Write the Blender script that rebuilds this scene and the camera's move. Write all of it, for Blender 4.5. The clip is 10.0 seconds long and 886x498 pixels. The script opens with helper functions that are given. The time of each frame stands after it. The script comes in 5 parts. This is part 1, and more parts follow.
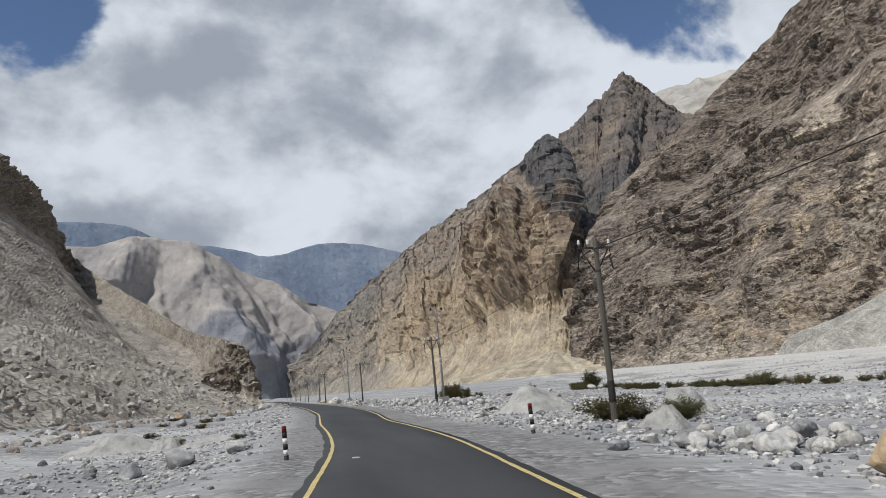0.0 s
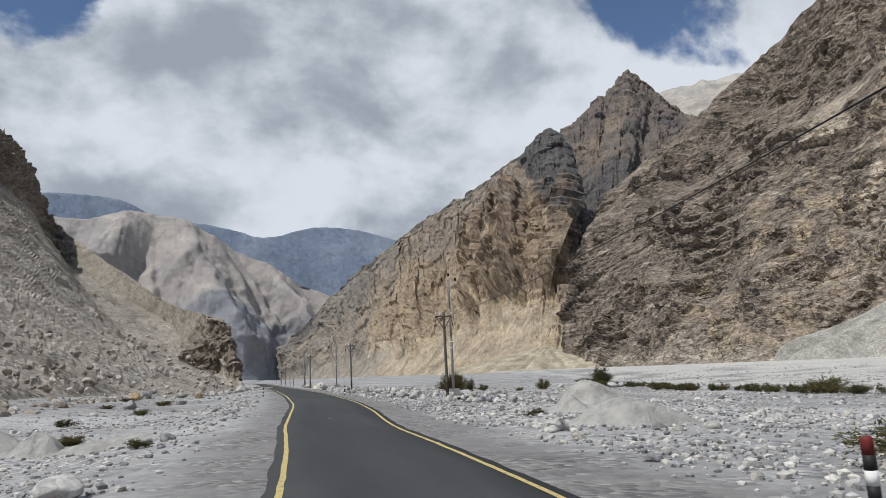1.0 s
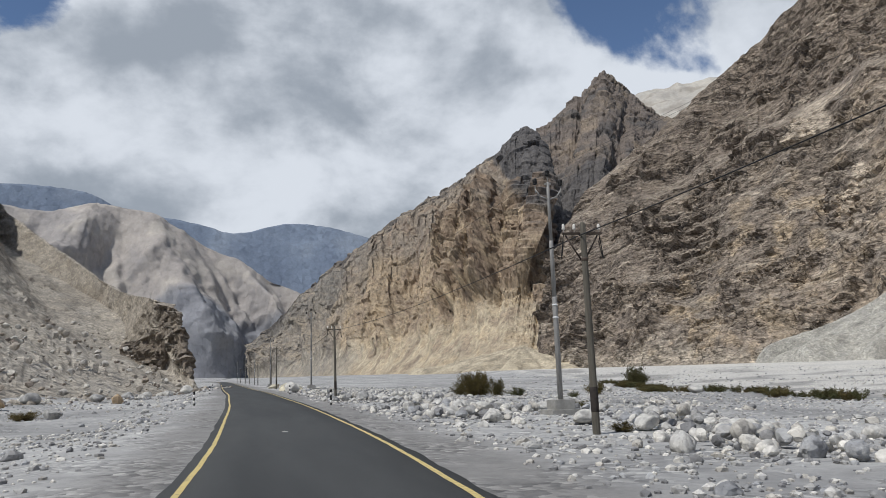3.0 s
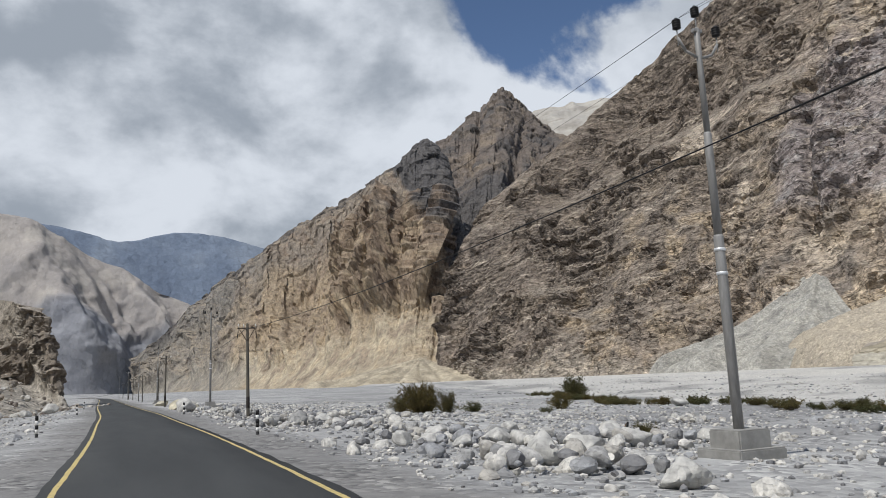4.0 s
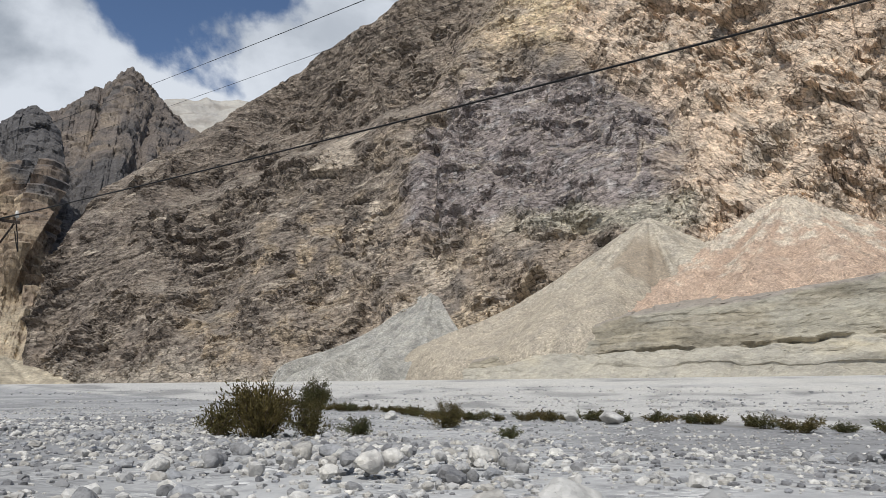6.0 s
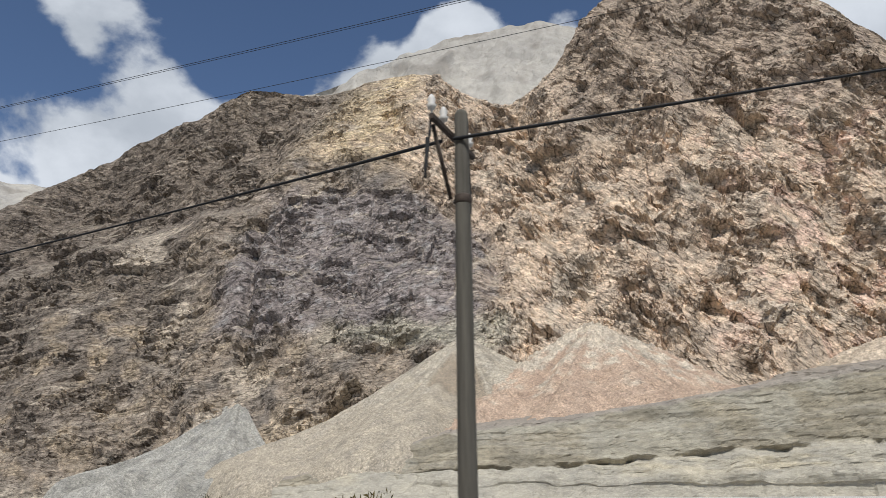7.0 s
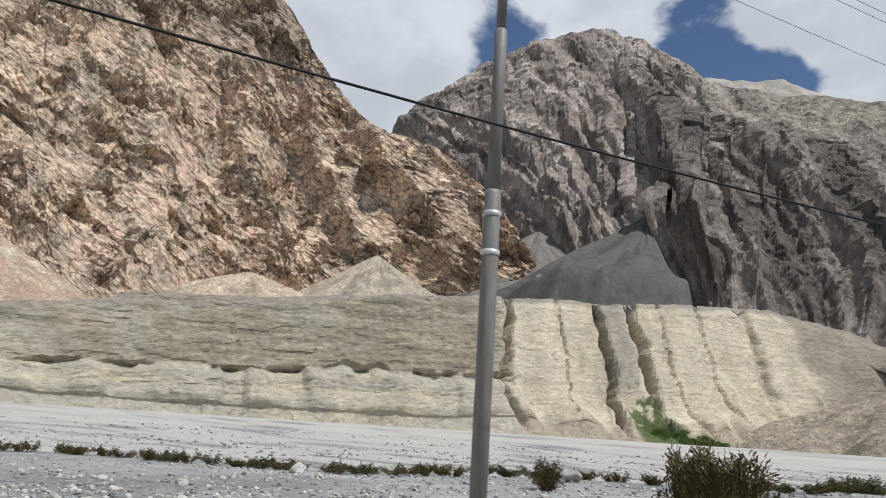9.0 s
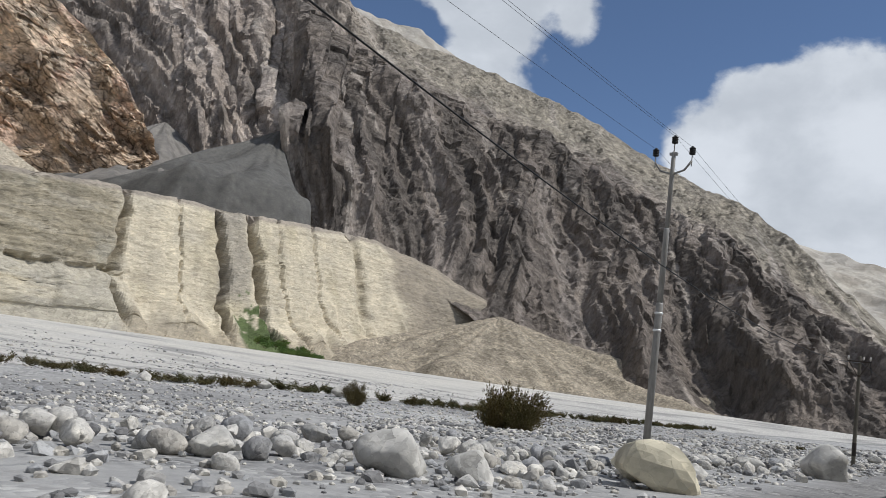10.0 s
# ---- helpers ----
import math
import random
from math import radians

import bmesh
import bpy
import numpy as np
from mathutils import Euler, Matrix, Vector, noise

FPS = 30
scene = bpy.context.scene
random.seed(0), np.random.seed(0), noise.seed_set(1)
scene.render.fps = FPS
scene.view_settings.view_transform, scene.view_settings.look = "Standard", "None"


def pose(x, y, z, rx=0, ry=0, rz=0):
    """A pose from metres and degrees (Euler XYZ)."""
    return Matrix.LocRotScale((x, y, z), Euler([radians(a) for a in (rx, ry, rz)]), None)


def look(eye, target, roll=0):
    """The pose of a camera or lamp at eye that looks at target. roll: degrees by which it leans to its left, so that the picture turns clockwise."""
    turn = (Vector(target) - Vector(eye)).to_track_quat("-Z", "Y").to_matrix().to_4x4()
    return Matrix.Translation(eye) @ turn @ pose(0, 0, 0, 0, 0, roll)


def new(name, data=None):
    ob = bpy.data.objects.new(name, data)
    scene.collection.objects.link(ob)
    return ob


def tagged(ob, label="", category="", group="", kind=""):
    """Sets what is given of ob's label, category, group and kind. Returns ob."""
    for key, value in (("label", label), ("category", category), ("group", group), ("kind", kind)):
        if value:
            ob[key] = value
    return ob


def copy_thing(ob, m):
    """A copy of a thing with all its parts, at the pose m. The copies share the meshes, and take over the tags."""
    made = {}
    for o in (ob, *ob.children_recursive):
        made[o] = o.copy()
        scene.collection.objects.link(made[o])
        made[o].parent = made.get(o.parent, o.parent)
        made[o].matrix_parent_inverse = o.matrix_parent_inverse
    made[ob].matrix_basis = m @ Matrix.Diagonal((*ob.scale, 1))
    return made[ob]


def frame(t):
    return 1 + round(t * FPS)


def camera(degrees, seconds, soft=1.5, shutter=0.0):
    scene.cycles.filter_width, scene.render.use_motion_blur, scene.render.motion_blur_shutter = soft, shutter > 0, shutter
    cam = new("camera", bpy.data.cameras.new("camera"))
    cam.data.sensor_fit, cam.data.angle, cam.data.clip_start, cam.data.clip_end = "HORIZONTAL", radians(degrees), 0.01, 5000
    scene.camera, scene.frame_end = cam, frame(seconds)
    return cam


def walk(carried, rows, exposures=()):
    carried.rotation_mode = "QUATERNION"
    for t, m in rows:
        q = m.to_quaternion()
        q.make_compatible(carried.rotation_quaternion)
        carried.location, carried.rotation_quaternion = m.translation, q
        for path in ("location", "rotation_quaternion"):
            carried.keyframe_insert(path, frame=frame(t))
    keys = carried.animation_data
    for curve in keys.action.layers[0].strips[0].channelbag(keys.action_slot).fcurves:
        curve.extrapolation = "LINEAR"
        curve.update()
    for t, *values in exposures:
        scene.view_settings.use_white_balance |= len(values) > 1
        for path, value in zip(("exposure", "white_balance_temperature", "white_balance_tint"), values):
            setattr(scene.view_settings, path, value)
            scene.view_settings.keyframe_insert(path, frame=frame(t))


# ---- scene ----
# ---- camera ----
# seconds, eye x, eye y, heading to the right of +y, pitch, roll
PATH = [
    (0, -3.73, -79.37, 12.05, 9.80, -5.03),
    (0.5, -3.04, -71.57, 12.01, 9.34, -4.07),
    (1, -2.38, -63.74, 12.39, 9.08, -2.26),
    (1.5, -1.79, -55.87, 13.30, 8.90, 0.62),
    (2, -1.28, -47.93, 12.70, 8.86, -0.26),
    (2.2, -1.10, -44.72, 12.55, 8.79, -0.69),
    (3.3, -0.40, -26.98, 16.08, 9.23, -2.08),
    (3.5, -0.31, -23.82, 17.52, 9.44, -2.21),
    (4, -0.14, -15.91, 22.10, 9.65, -2.27),
    (4.5, -0.04, -7.99, 27.74, 9.35, -2.60),
    (5, 0.00, -0.00, 33.94, 8.73, -3.06),
    (5.2, -0.01, 3.24, 38.35, 8.84, -1.98),
    (6.3, -0.21, 21.44, 53.90, 11.42, -0.73),
    (6.5, -0.26, 24.83, 57.04, 13.62, -0.71),
    (7, -0.41, 33.37, 64.41, 17.67, -0.31),
    (7.5, -0.55, 41.95, 72.97, 18.24, 0.81),
    (8, -0.73, 50.57, 84.71, 17.29, 1.75),
    (8.5, -0.95, 59.19, 98.08, 15.20, 2.44),
    (9, -1.24, 67.86, 111.67, 12.95, 3.62),
    (9.5, -1.63, 76.67, 125.10, 10.92, 5.43),
    (9.8, -1.89, 81.99, 133.93, 9.73, 7.45),
    (10, -2.06, 85.53, 140.56, 9.15, 8.07),
]
EYE = 1.5


def aim(x, y, z, heading, pitch, roll):
    h, p = radians(heading), radians(pitch)
    eye = Vector((x, y, z))
    return look(eye, eye + Vector((math.sin(h) * math.cos(p), math.cos(h) * math.cos(p), math.sin(p))), roll)


cam = camera(59.11, 10.0, soft=0.7, shutter=0.05)
walk(cam, [(t, aim(x, y, EYE, h, p, r)) for t, x, y, h, p, r in PATH], exposures=[(0.0, 0.0, 6250, 10.0), (10.0, 0.0, 6250, 10.0)])

# ---- world and sun ----
SUN_TO = Vector((-0.52, -0.26, 0.80)).normalized()


def make_world():
    w = bpy.data.worlds.new("sky")
    scene.world = w
    w.use_nodes = True
    nt = w.node_tree
    nt.nodes.clear()
    N = nt.nodes.new
    L = nt.links.new

    def math_node(op, a, b=None, c=None):
        n = N("ShaderNodeMath")
        n.operation = op
        for k, v in enumerate((a, b, c)):
            if v is None:
                continue
            if isinstance(v, (int, float)):
                n.inputs[k].default_value = v
            else:
                L(v, n.inputs[k])
        return n.outputs[0]

    def smooth(v, lo, hi):
        n = N("ShaderNodeMapRange")
        n.interpolation_type = "SMOOTHSTEP"
        L(v, n.inputs["Value"])
        n.inputs["From Min"].default_value, n.inputs["From Max"].default_value = lo, hi
        return n.outputs["Result"]

    sky = N("ShaderNodeTexSky")
    sky.sky_type = "NISHITA"
    sky.sun_disc = False
    sky.sun_elevation = math.asin(SUN_TO.z)
    sky.sun_rotation = math.atan2(SUN_TO.x, SUN_TO.y)
    sky.altitude = 3000
    sky.air_density, sky.dust_density, sky.ozone_density = 1.0, 0.6, 1.5
    co = N("ShaderNodeTexCoord")
    sep = N("ShaderNodeSeparateXYZ")
    L(co.outputs["Generated"], sep.inputs[0])
    flat = N("ShaderNodeCombineXYZ")
    L(sep.outputs[0], flat.inputs[0])
    L(sep.outputs[1], flat.inputs[1])
    L(math_node("MULTIPLY", sep.outputs[2], 1.45), flat.inputs[2])

    def fbm(scale, detail, rough, seed, distort=0.0, shift=(0, 0, 0)):
        m = N("ShaderNodeMapping")
        L(flat.outputs[0], m.inputs["Vector"])
        m.inputs["Location"].default_value = (seed + shift[0], seed * 1.7 + shift[1], seed * 0.3 + shift[2])
        n = N("ShaderNodeTexNoise")
        L(m.outputs[0], n.inputs["Vector"])
        n.inputs["Scale"].default_value, n.inputs["Detail"].default_value = scale, detail
        n.inputs["Roughness"].default_value, n.inputs["Distortion"].default_value = rough, distort
        return n.outputs["Fac"]

    shape = fbm(2.3, 9, 0.55, 3.1, 0.25)
    # a closed deck up the valley, broken cumulus across it
    ahead = math_node("ADD", math_node("MULTIPLY", sep.outputs[1], 0.95), math_node("MULTIPLY", sep.outputs[0], -0.32))
    cover = smooth(ahead, 0.28, 0.8)
    lifted = math_node("ADD", shape, math_node("MULTIPLY", cover, 0.20))
    # heaps of cumulus standing over the far side of the valley: heading, height, width
    for az, el, near, far, lift in ((104, 27, 0.980, 0.9985, 0.17), (38, 27.5, 0.990, 0.9995, 0.15), (32, 21, 0.990, 0.9995, 0.14), (57.3, 30.0, 0.9955, 0.9998, 0.13), (65.3, 32.5, 0.9975, 0.9999, 0.14), (97, 22, 0.994, 0.9995, -0.1), (113, 25, 0.993, 0.999, -0.12), (48, 24, 0.99, 0.999, 0.08), (165, 18, 0.980, 0.998, 0.18), (144, 24.5, 0.992, 0.9997, 0.19), (150, 26.5, 0.9985, 0.9999, 0.10), (125, 28.5, 0.996, 0.9997, 0.07), (138, 29, 0.996, 0.9999, 0.16), (132, 25, 0.99, 0.999, -0.08), (30, 25.0, 0.990, 0.9996, -0.10), (-18, 26, 0.992, 0.9995, -0.16)):
        a, e = radians(az), radians(el)
        dot = N("ShaderNodeVectorMath")
        dot.operation = "DOT_PRODUCT"
        L(co.outputs["Generated"], dot.inputs[0])
        dot.inputs[1].default_value = (math.sin(a) * math.cos(e), math.cos(a) * math.cos(e), math.sin(e))
        lifted = math_node("ADD", lifted, math_node("MULTIPLY", smooth(dot.outputs["Value"], near, far), lift))
    # lit from above: brighter where the cloud thins out towards the sun
    body = fbm(2.9, 5, 0.5, 9.3, 0.25)
    puff = fbm(5.5, 9, 0.55, 4.4, 0.15)
    puff_up = fbm(5.5, 9, 0.55, 4.4, 0.15, (-0.05, -0.02, 0.09))
    lifted = math_node("ADD", lifted, math_node("MULTIPLY", math_node("SUBTRACT", puff, 0.5), 0.28))
    mask = smooth(lifted, 0.52, 0.585)
    emboss = math_node("MULTIPLY", math_node("SUBTRACT", puff, puff_up), 1.5)
    grey = N("ShaderNodeMix")
    grey.data_type = "RGBA"
    ramp = smooth(math_node("ADD", math_node("ADD", body, emboss), math_node("MULTIPLY", puff, 0.25)), 0.27, 0.94)
    thick = math_node("MULTIPLY", cover, 0.5)
    tone = math_node("SUBTRACT", 1.0, math_node("MULTIPLY", math_node("SUBTRACT", 1.0, ramp), math_node("ADD", thick, 0.44)))
    L(tone, grey.inputs[0])
    grey.inputs[6].default_value = (3.0, 3.35, 3.8, 1)
    grey.inputs[7].default_value = (7.0, 7.3, 7.7, 1)
    mix = N("ShaderNodeMix")
    mix.data_type = "RGBA"
    L(mask, mix.inputs[0])
    L(sky.outputs[0], mix.inputs[6])
    L(grey.outputs[2], mix.inputs[7])
    bg = N("ShaderNodeBackground")
    L(mix.outputs[2], bg.inputs["Color"])
    bg.inputs["Strength"].default_value = 0.1
    out = N("ShaderNodeOutputWorld")
    L(bg.outputs[0], out.inputs["Surface"])


make_world()
sun = new("sun", bpy.data.lights.new("sun", "SUN"))
sun.data.energy, sun.data.angle, sun.data.color = 3.6, radians(0.6), (1.0, 0.955, 0.88)
sun.matrix_world = look(SUN_TO * 400, (0, 0, 0))

# ---- noise in numpy ----
RNG = np.random.default_rng(7)
PERM = RNG.permutation(256).astype(np.int32)
GRAD = RNG.normal(size=(256, 3))
GRAD /= np.linalg.norm(GRAD, axis=1)[:, None]
GX, GY, GZ = np.ascontiguousarray(GRAD.T.astype(np.float32))
JIT = ((RNG.random((256, 3)) - 0.5) * 0.8).astype(np.float32)
AMP = (RNG.random(256) * 2 - 1).astype(np.float32)
TILT = (RNG.normal(size=(256, 3)) * 0.75).astype(np.float32)


def cell_id(i, j, k):
    return PERM[(PERM[(PERM[i & 255] + j) & 255] + k) & 255]


def perlin(p):
    """Gradient noise, about -0.7 to 0.7."""
    b = np.floor(p)
    f = (p - b).astype(np.float32)
    b = b.astype(np.int32)
    u = f * f * f * (f * (f * 6 - 15) + 10)
    x, y, z = f.T
    ux, uy, uz = u.T
    out = 0.0
    for a in (0, 1):
        ha = PERM[(b[:, 0] + a) & 255]
        wa = ux if a else 1 - ux
        for c in (0, 1):
            hc = PERM[(ha + b[:, 1] + c) & 255]
            wc = wa * (uy if c else 1 - uy)
            for d in (0, 1):
                h = PERM[(hc + b[:, 2] + d) & 255]
                out = out + wc * (uz if d else 1 - uz) * ((x - a) * GX[h] + (y - c) * GY[h] + (z - d) * GZ[h])
    return out


def fbm(p, octaves=4, gain=0.5, ridged=False):
    out, amp = 0.0, 1.0
    for o in range(octaves):
        n = perlin(p * 2.03**o + 17.3 * o)
        out = out + amp * ((1 - 2.6 * np.abs(n)) if ridged else n)
        amp *= gain
    return out


def blocks(p):
    """Broken rock: cells that each have a height and a tilted face of their own."""
    p = p - 0.5
    b = np.floor(p).astype(np.int32)
    f = (p - b).astype(np.float32)
    best = np.full(len(p), 9.0, np.float32)
    val = np.zeros(len(p), np.float32)
    for a in (0, 1):
        for c in (0, 1):
            for d in (0, 1):
                h = cell_id(b[:, 0] + a, b[:, 1] + c, b[:, 2] + d)
                off = f - np.float32((a, c, d)) - JIT[h]
                dist = (off * off).sum(1)
                near = dist < best
                best[near] = dist[near]
                val[near] = (AMP[h] + (TILT[h] * off).sum(1))[near]
    return val


def smoothstep(lo, hi, v):
    u = np.clip((v - lo) / (hi - lo), 0, 1)
    return u * u * (3 - 2 * u)


def spline(knots, n):
    """n places along a Catmull-Rom line through the knots, rows of any width."""
    k = np.asarray(knots, float)
    k = np.vstack([2 * k[0] - k[1], k, 2 * k[-1] - k[-2]])
    s = np.linspace(0, len(k) - 3, n)
    i = np.minimum(s.astype(int), len(k) - 4)
    u = (s - i)[:, None]
    a, b, c, d = k[i], k[i + 1], k[i + 2], k[i + 3]
    return 0.5 * (2 * b + (c - a) * u + (2 * a - 5 * b + 4 * c - d) * u**2 + (3 * b - a - 3 * c + d) * u**3)


# ---- materials ----
def material(name, rough=0.9):
    m = bpy.data.materials.new(name)
    m.use_nodes = True
    b = m.node_tree.nodes["Principled BSDF"]
    b.inputs["Roughness"].default_value = rough
    b.inputs["Specular IOR Level"].default_value = 0.25
    return m, m.node_tree, b


def noise_node(nt, scale, detail=6.0, rough=0.6, squash=(1, 1, 1), turn=(0, 0, 0)):
    co = nt.nodes.new("ShaderNodeTexCoord")
    mp = nt.nodes.new("ShaderNodeMapping")
    mp.inputs["Scale"].default_value = squash
    if any(turn):
        rot = nt.nodes.new("ShaderNodeMapping")
        rot.inputs["Rotation"].default_value = turn
        nt.links.new(co.outputs["Object"], rot.inputs["Vector"])
        nt.links.new(rot.outputs[0], mp.inputs["Vector"])
    else:
        nt.links.new(co.outputs["Object"], mp.inputs["Vector"])
    n = nt.nodes.new("ShaderNodeTexNoise")
    nt.links.new(mp.outputs[0], n.inputs["Vector"])
    n.inputs["Scale"].default_value, n.inputs["Detail"].default_value, n.inputs["Roughness"].default_value = scale, detail, rough
    return n.outputs["Fac"]


def ramp_node(nt, fac, stops):
    r = nt.nodes.new("ShaderNodeValToRGB")
    e = r.color_ramp.elements
    while len(e) < len(stops):
        e.new(0.5)
    for el, (at, col) in zip(e, stops):
        el.position, el.color = at, (*col, 1)
    nt.links.new(fac, r.inputs[0])
    return r.outputs[0]


def mix_node(nt, a, b, fac, mode="MIX"):
    n = nt.nodes.new("ShaderNodeMix")
    n.data_type, n.blend_type = "RGBA", mode
    for v, key in ((fac, 0), (a, 6), (b, 7)):
        if isinstance(v, (int, float)):
            n.inputs[key].default_value = v
        elif isinstance(v, tuple):
            n.inputs[key].default_value = (*v, 1)
        else:
            nt.links.new(v, n.inputs[key])
    return n.outputs[2]


def bump_node(nt, b, fac, strength, distance):
    n = nt.nodes.new("ShaderNodeBump")
    n.inputs["Strength"].default_value, n.inputs["Distance"].default_value = strength, distance
    nt.links.new(fac, n.inputs["Height"])
    nt.links.new(n.outputs[0], b.inputs["Normal"])
    return n


DIP_TURN = (radians(28), radians(-18), radians(25))


def math_vec(nt, op, a, b):
    n = nt.nodes.new("ShaderNodeVectorMath")
    n.operation = op
    for k, v in enumerate((a, b)):
        if isinstance(v, tuple):
            n.inputs[k].default_value = v
        else:
            nt.links.new(v, n.inputs[k])
    return n.outputs["Value"] if op == "DOT_PRODUCT" else n.outputs[0]


def nt_noise_colour(nt, vec, scale):
    n = nt.nodes.new("ShaderNodeTexNoise")
    n.inputs["Scale"].default_value, n.inputs["Detail"].default_value = scale, 3
    nt.links.new(vec, n.inputs["Vector"])
    return n.outputs["Color"]


def strata_rock(name, cell, tilt=1.5, squash=(1, 1, 1), spread=0.3, turn=(0, 0, 0), fine=0.3, warp=0.45, streak=(1, 1, 1), joints=0.0, grit=0.07):
    """Broken rock: the colour of its beds (the mesh's own), tilted facets at two sizes (cell in metres), grain and open joints."""
    m, nt, b = material(name, 0.95)
    at = nt.nodes.new("ShaderNodeAttribute")
    at.attribute_name = "bed"
    co = nt.nodes.new("ShaderNodeTexCoord")
    rot = nt.nodes.new("ShaderNodeMapping")
    rot.inputs["Rotation"].default_value = turn
    nt.links.new(co.outputs["Object"], rot.inputs["Vector"])
    mp = nt.nodes.new("ShaderNodeMapping")
    mp.inputs["Scale"].default_value = squash
    nt.links.new(rot.outputs[0], mp.inputs["Vector"])
    c = at.outputs["Color"]
    height = None
    for k, (size, tone) in enumerate(((cell, 0.5), (cell * fine, 0.6))):
        wob = nt.nodes.new("ShaderNodeTexNoise")
        wob.inputs["Scale"].default_value, wob.inputs["Detail"].default_value = 1.3 / size, 2
        nt.links.new(mp.outputs[0], wob.inputs["Vector"])
        shift = math_vec(nt, "MULTIPLY", math_vec(nt, "SUBTRACT", wob.outputs["Color"], (0.5, 0.5, 0.5)), (size * warp * 2,) * 3)
        vec = math_vec(nt, "ADD", mp.outputs[0], shift)
        vo = nt.nodes.new("ShaderNodeTexVoronoi")
        vo.inputs["Scale"].default_value = 1 / size
        nt.links.new(vec, vo.inputs["Vector"])
        off = math_vec(nt, "SUBTRACT", vec, vo.outputs["Position"])
        slope = math_vec(nt, "MULTIPLY", math_vec(nt, "SUBTRACT", vo.outputs["Color"], (0.5, 0.5, 0.5)), (tilt * (1 - 0.4 * k),) * 3)
        face = math_vec(nt, "DOT_PRODUCT", off, slope)
        step = nt.nodes.new("ShaderNodeMath")
        step.operation = "ADD"
        nt.links.new(face, step.inputs[0])
        if height is not None:
            nt.links.new(height, step.inputs[1])
        else:
            step.inputs[1].default_value = 0
        height = step.outputs[0]
        one = nt.nodes.new("ShaderNodeSeparateColor")
        nt.links.new(vo.outputs["Color"], one.inputs[0])
        s = spread * tone
        c = mix_node(nt, c, ramp_node(nt, one.outputs[1], [(0.0, (1 - s,) * 3), (0.5, (1, 1, 1)), (1.0, (1 + s, 1 + 0.98 * s, 1 + 0.94 * s))]), 1.0, "MULTIPLY")
    grain = noise_node(nt, 0.9 / cell, 9, 0.66, streak, turn)
    g1 = ramp_node(nt, grain, [(0.34, (1 - spread * 1.1,) * 3), (0.46, (1 - spread * 0.25,) * 3), (0.54, (1, 1, 1)), (0.68, (1 + spread, 1 + spread * 0.97, 1 + spread * 0.9))])
    g2 = ramp_node(nt, noise_node(nt, 0.12 / cell, 4, 0.6), [(0.3, (0.86, 0.865, 0.88)), (0.7, (1.15, 1.14, 1.11))])
    c = mix_node(nt, mix_node(nt, c, g1, 1.0, "MULTIPLY"), g2, 1.0, "MULTIPLY")
    if joints:
        for size, amount in ((cell * 1.5, joints), (cell * 0.45, joints * 0.8)):
            vo = nt.nodes.new("ShaderNodeTexVoronoi")
            vo.feature = "DISTANCE_TO_EDGE"
            vo.inputs["Scale"].default_value = 1 / size
            wob = math_vec(nt, "MULTIPLY", math_vec(nt, "SUBTRACT", nt_noise_colour(nt, mp.outputs[0], 1.6 / size), (0.5, 0.5, 0.5)), (size * 0.35,) * 3)
            nt.links.new(math_vec(nt, "ADD", mp.outputs[0], wob), vo.inputs["Vector"])
            open_at = ramp_node(nt, noise_node(nt, 0.4 / size, 3, 0.6), [(0.38, (0, 0, 0)), (0.50, (amount, amount, amount))])
            # shade inside the open joints, put into the colour as thin dark lines
            dark = ramp_node(nt, vo.outputs["Distance"], [(0.0, (0.22, 0.20, 0.19)), (0.03, (0.45, 0.44, 0.43)), (0.06, (1, 1, 1))])
            c = mix_node(nt, c, mix_node(nt, (1, 1, 1), dark, open_at), 1.0, "MULTIPLY")
    nt.links.new(c, b.inputs["Base Color"])
    # broken stretches and smooth slabs
    calm = nt.nodes.new("ShaderNodeMath")
    calm.operation = "MULTIPLY"
    nt.links.new(height, calm.inputs[0])
    nt.links.new(ramp_node(nt, noise_node(nt, 0.16 / cell, 4, 0.6), [(0.38, (0.5, 0.5, 0.5)), (0.58, (1.4, 1.4, 1.4))]), calm.inputs[1])
    bump = bump_node(nt, b, calm.outputs[0], 1.0, 1.0)
    rough = nt.nodes.new("ShaderNodeBump")
    rough.inputs["Strength"].default_value, rough.inputs["Distance"].default_value = 1.0, cell * grit
    nt.links.new(grain, rough.inputs["Height"])
    nt.links.new(rough.outputs[0], bump.inputs["Normal"])
    return m


def plain_mat(name, col, rough=0.6, metal=0.0, scale=3.0, spread=0.2, relief=0.0, squash=(1, 1, 1)):
    m, nt, b = material(name, rough)
    b.inputs["Metallic"].default_value = metal
    d = tuple(c * (1 - spread) for c in col)
    u = tuple(min(1, c * (1 + spread)) for c in col)
    nt.links.new(ramp_node(nt, noise_node(nt, scale, 6, 0.65, squash), [(0.3, d), (0.7, u)]), b.inputs["Base Color"])
    if relief:
        bump_node(nt, b, noise_node(nt, scale * 3, 6, 0.6, squash), 0.6, relief)
    return m


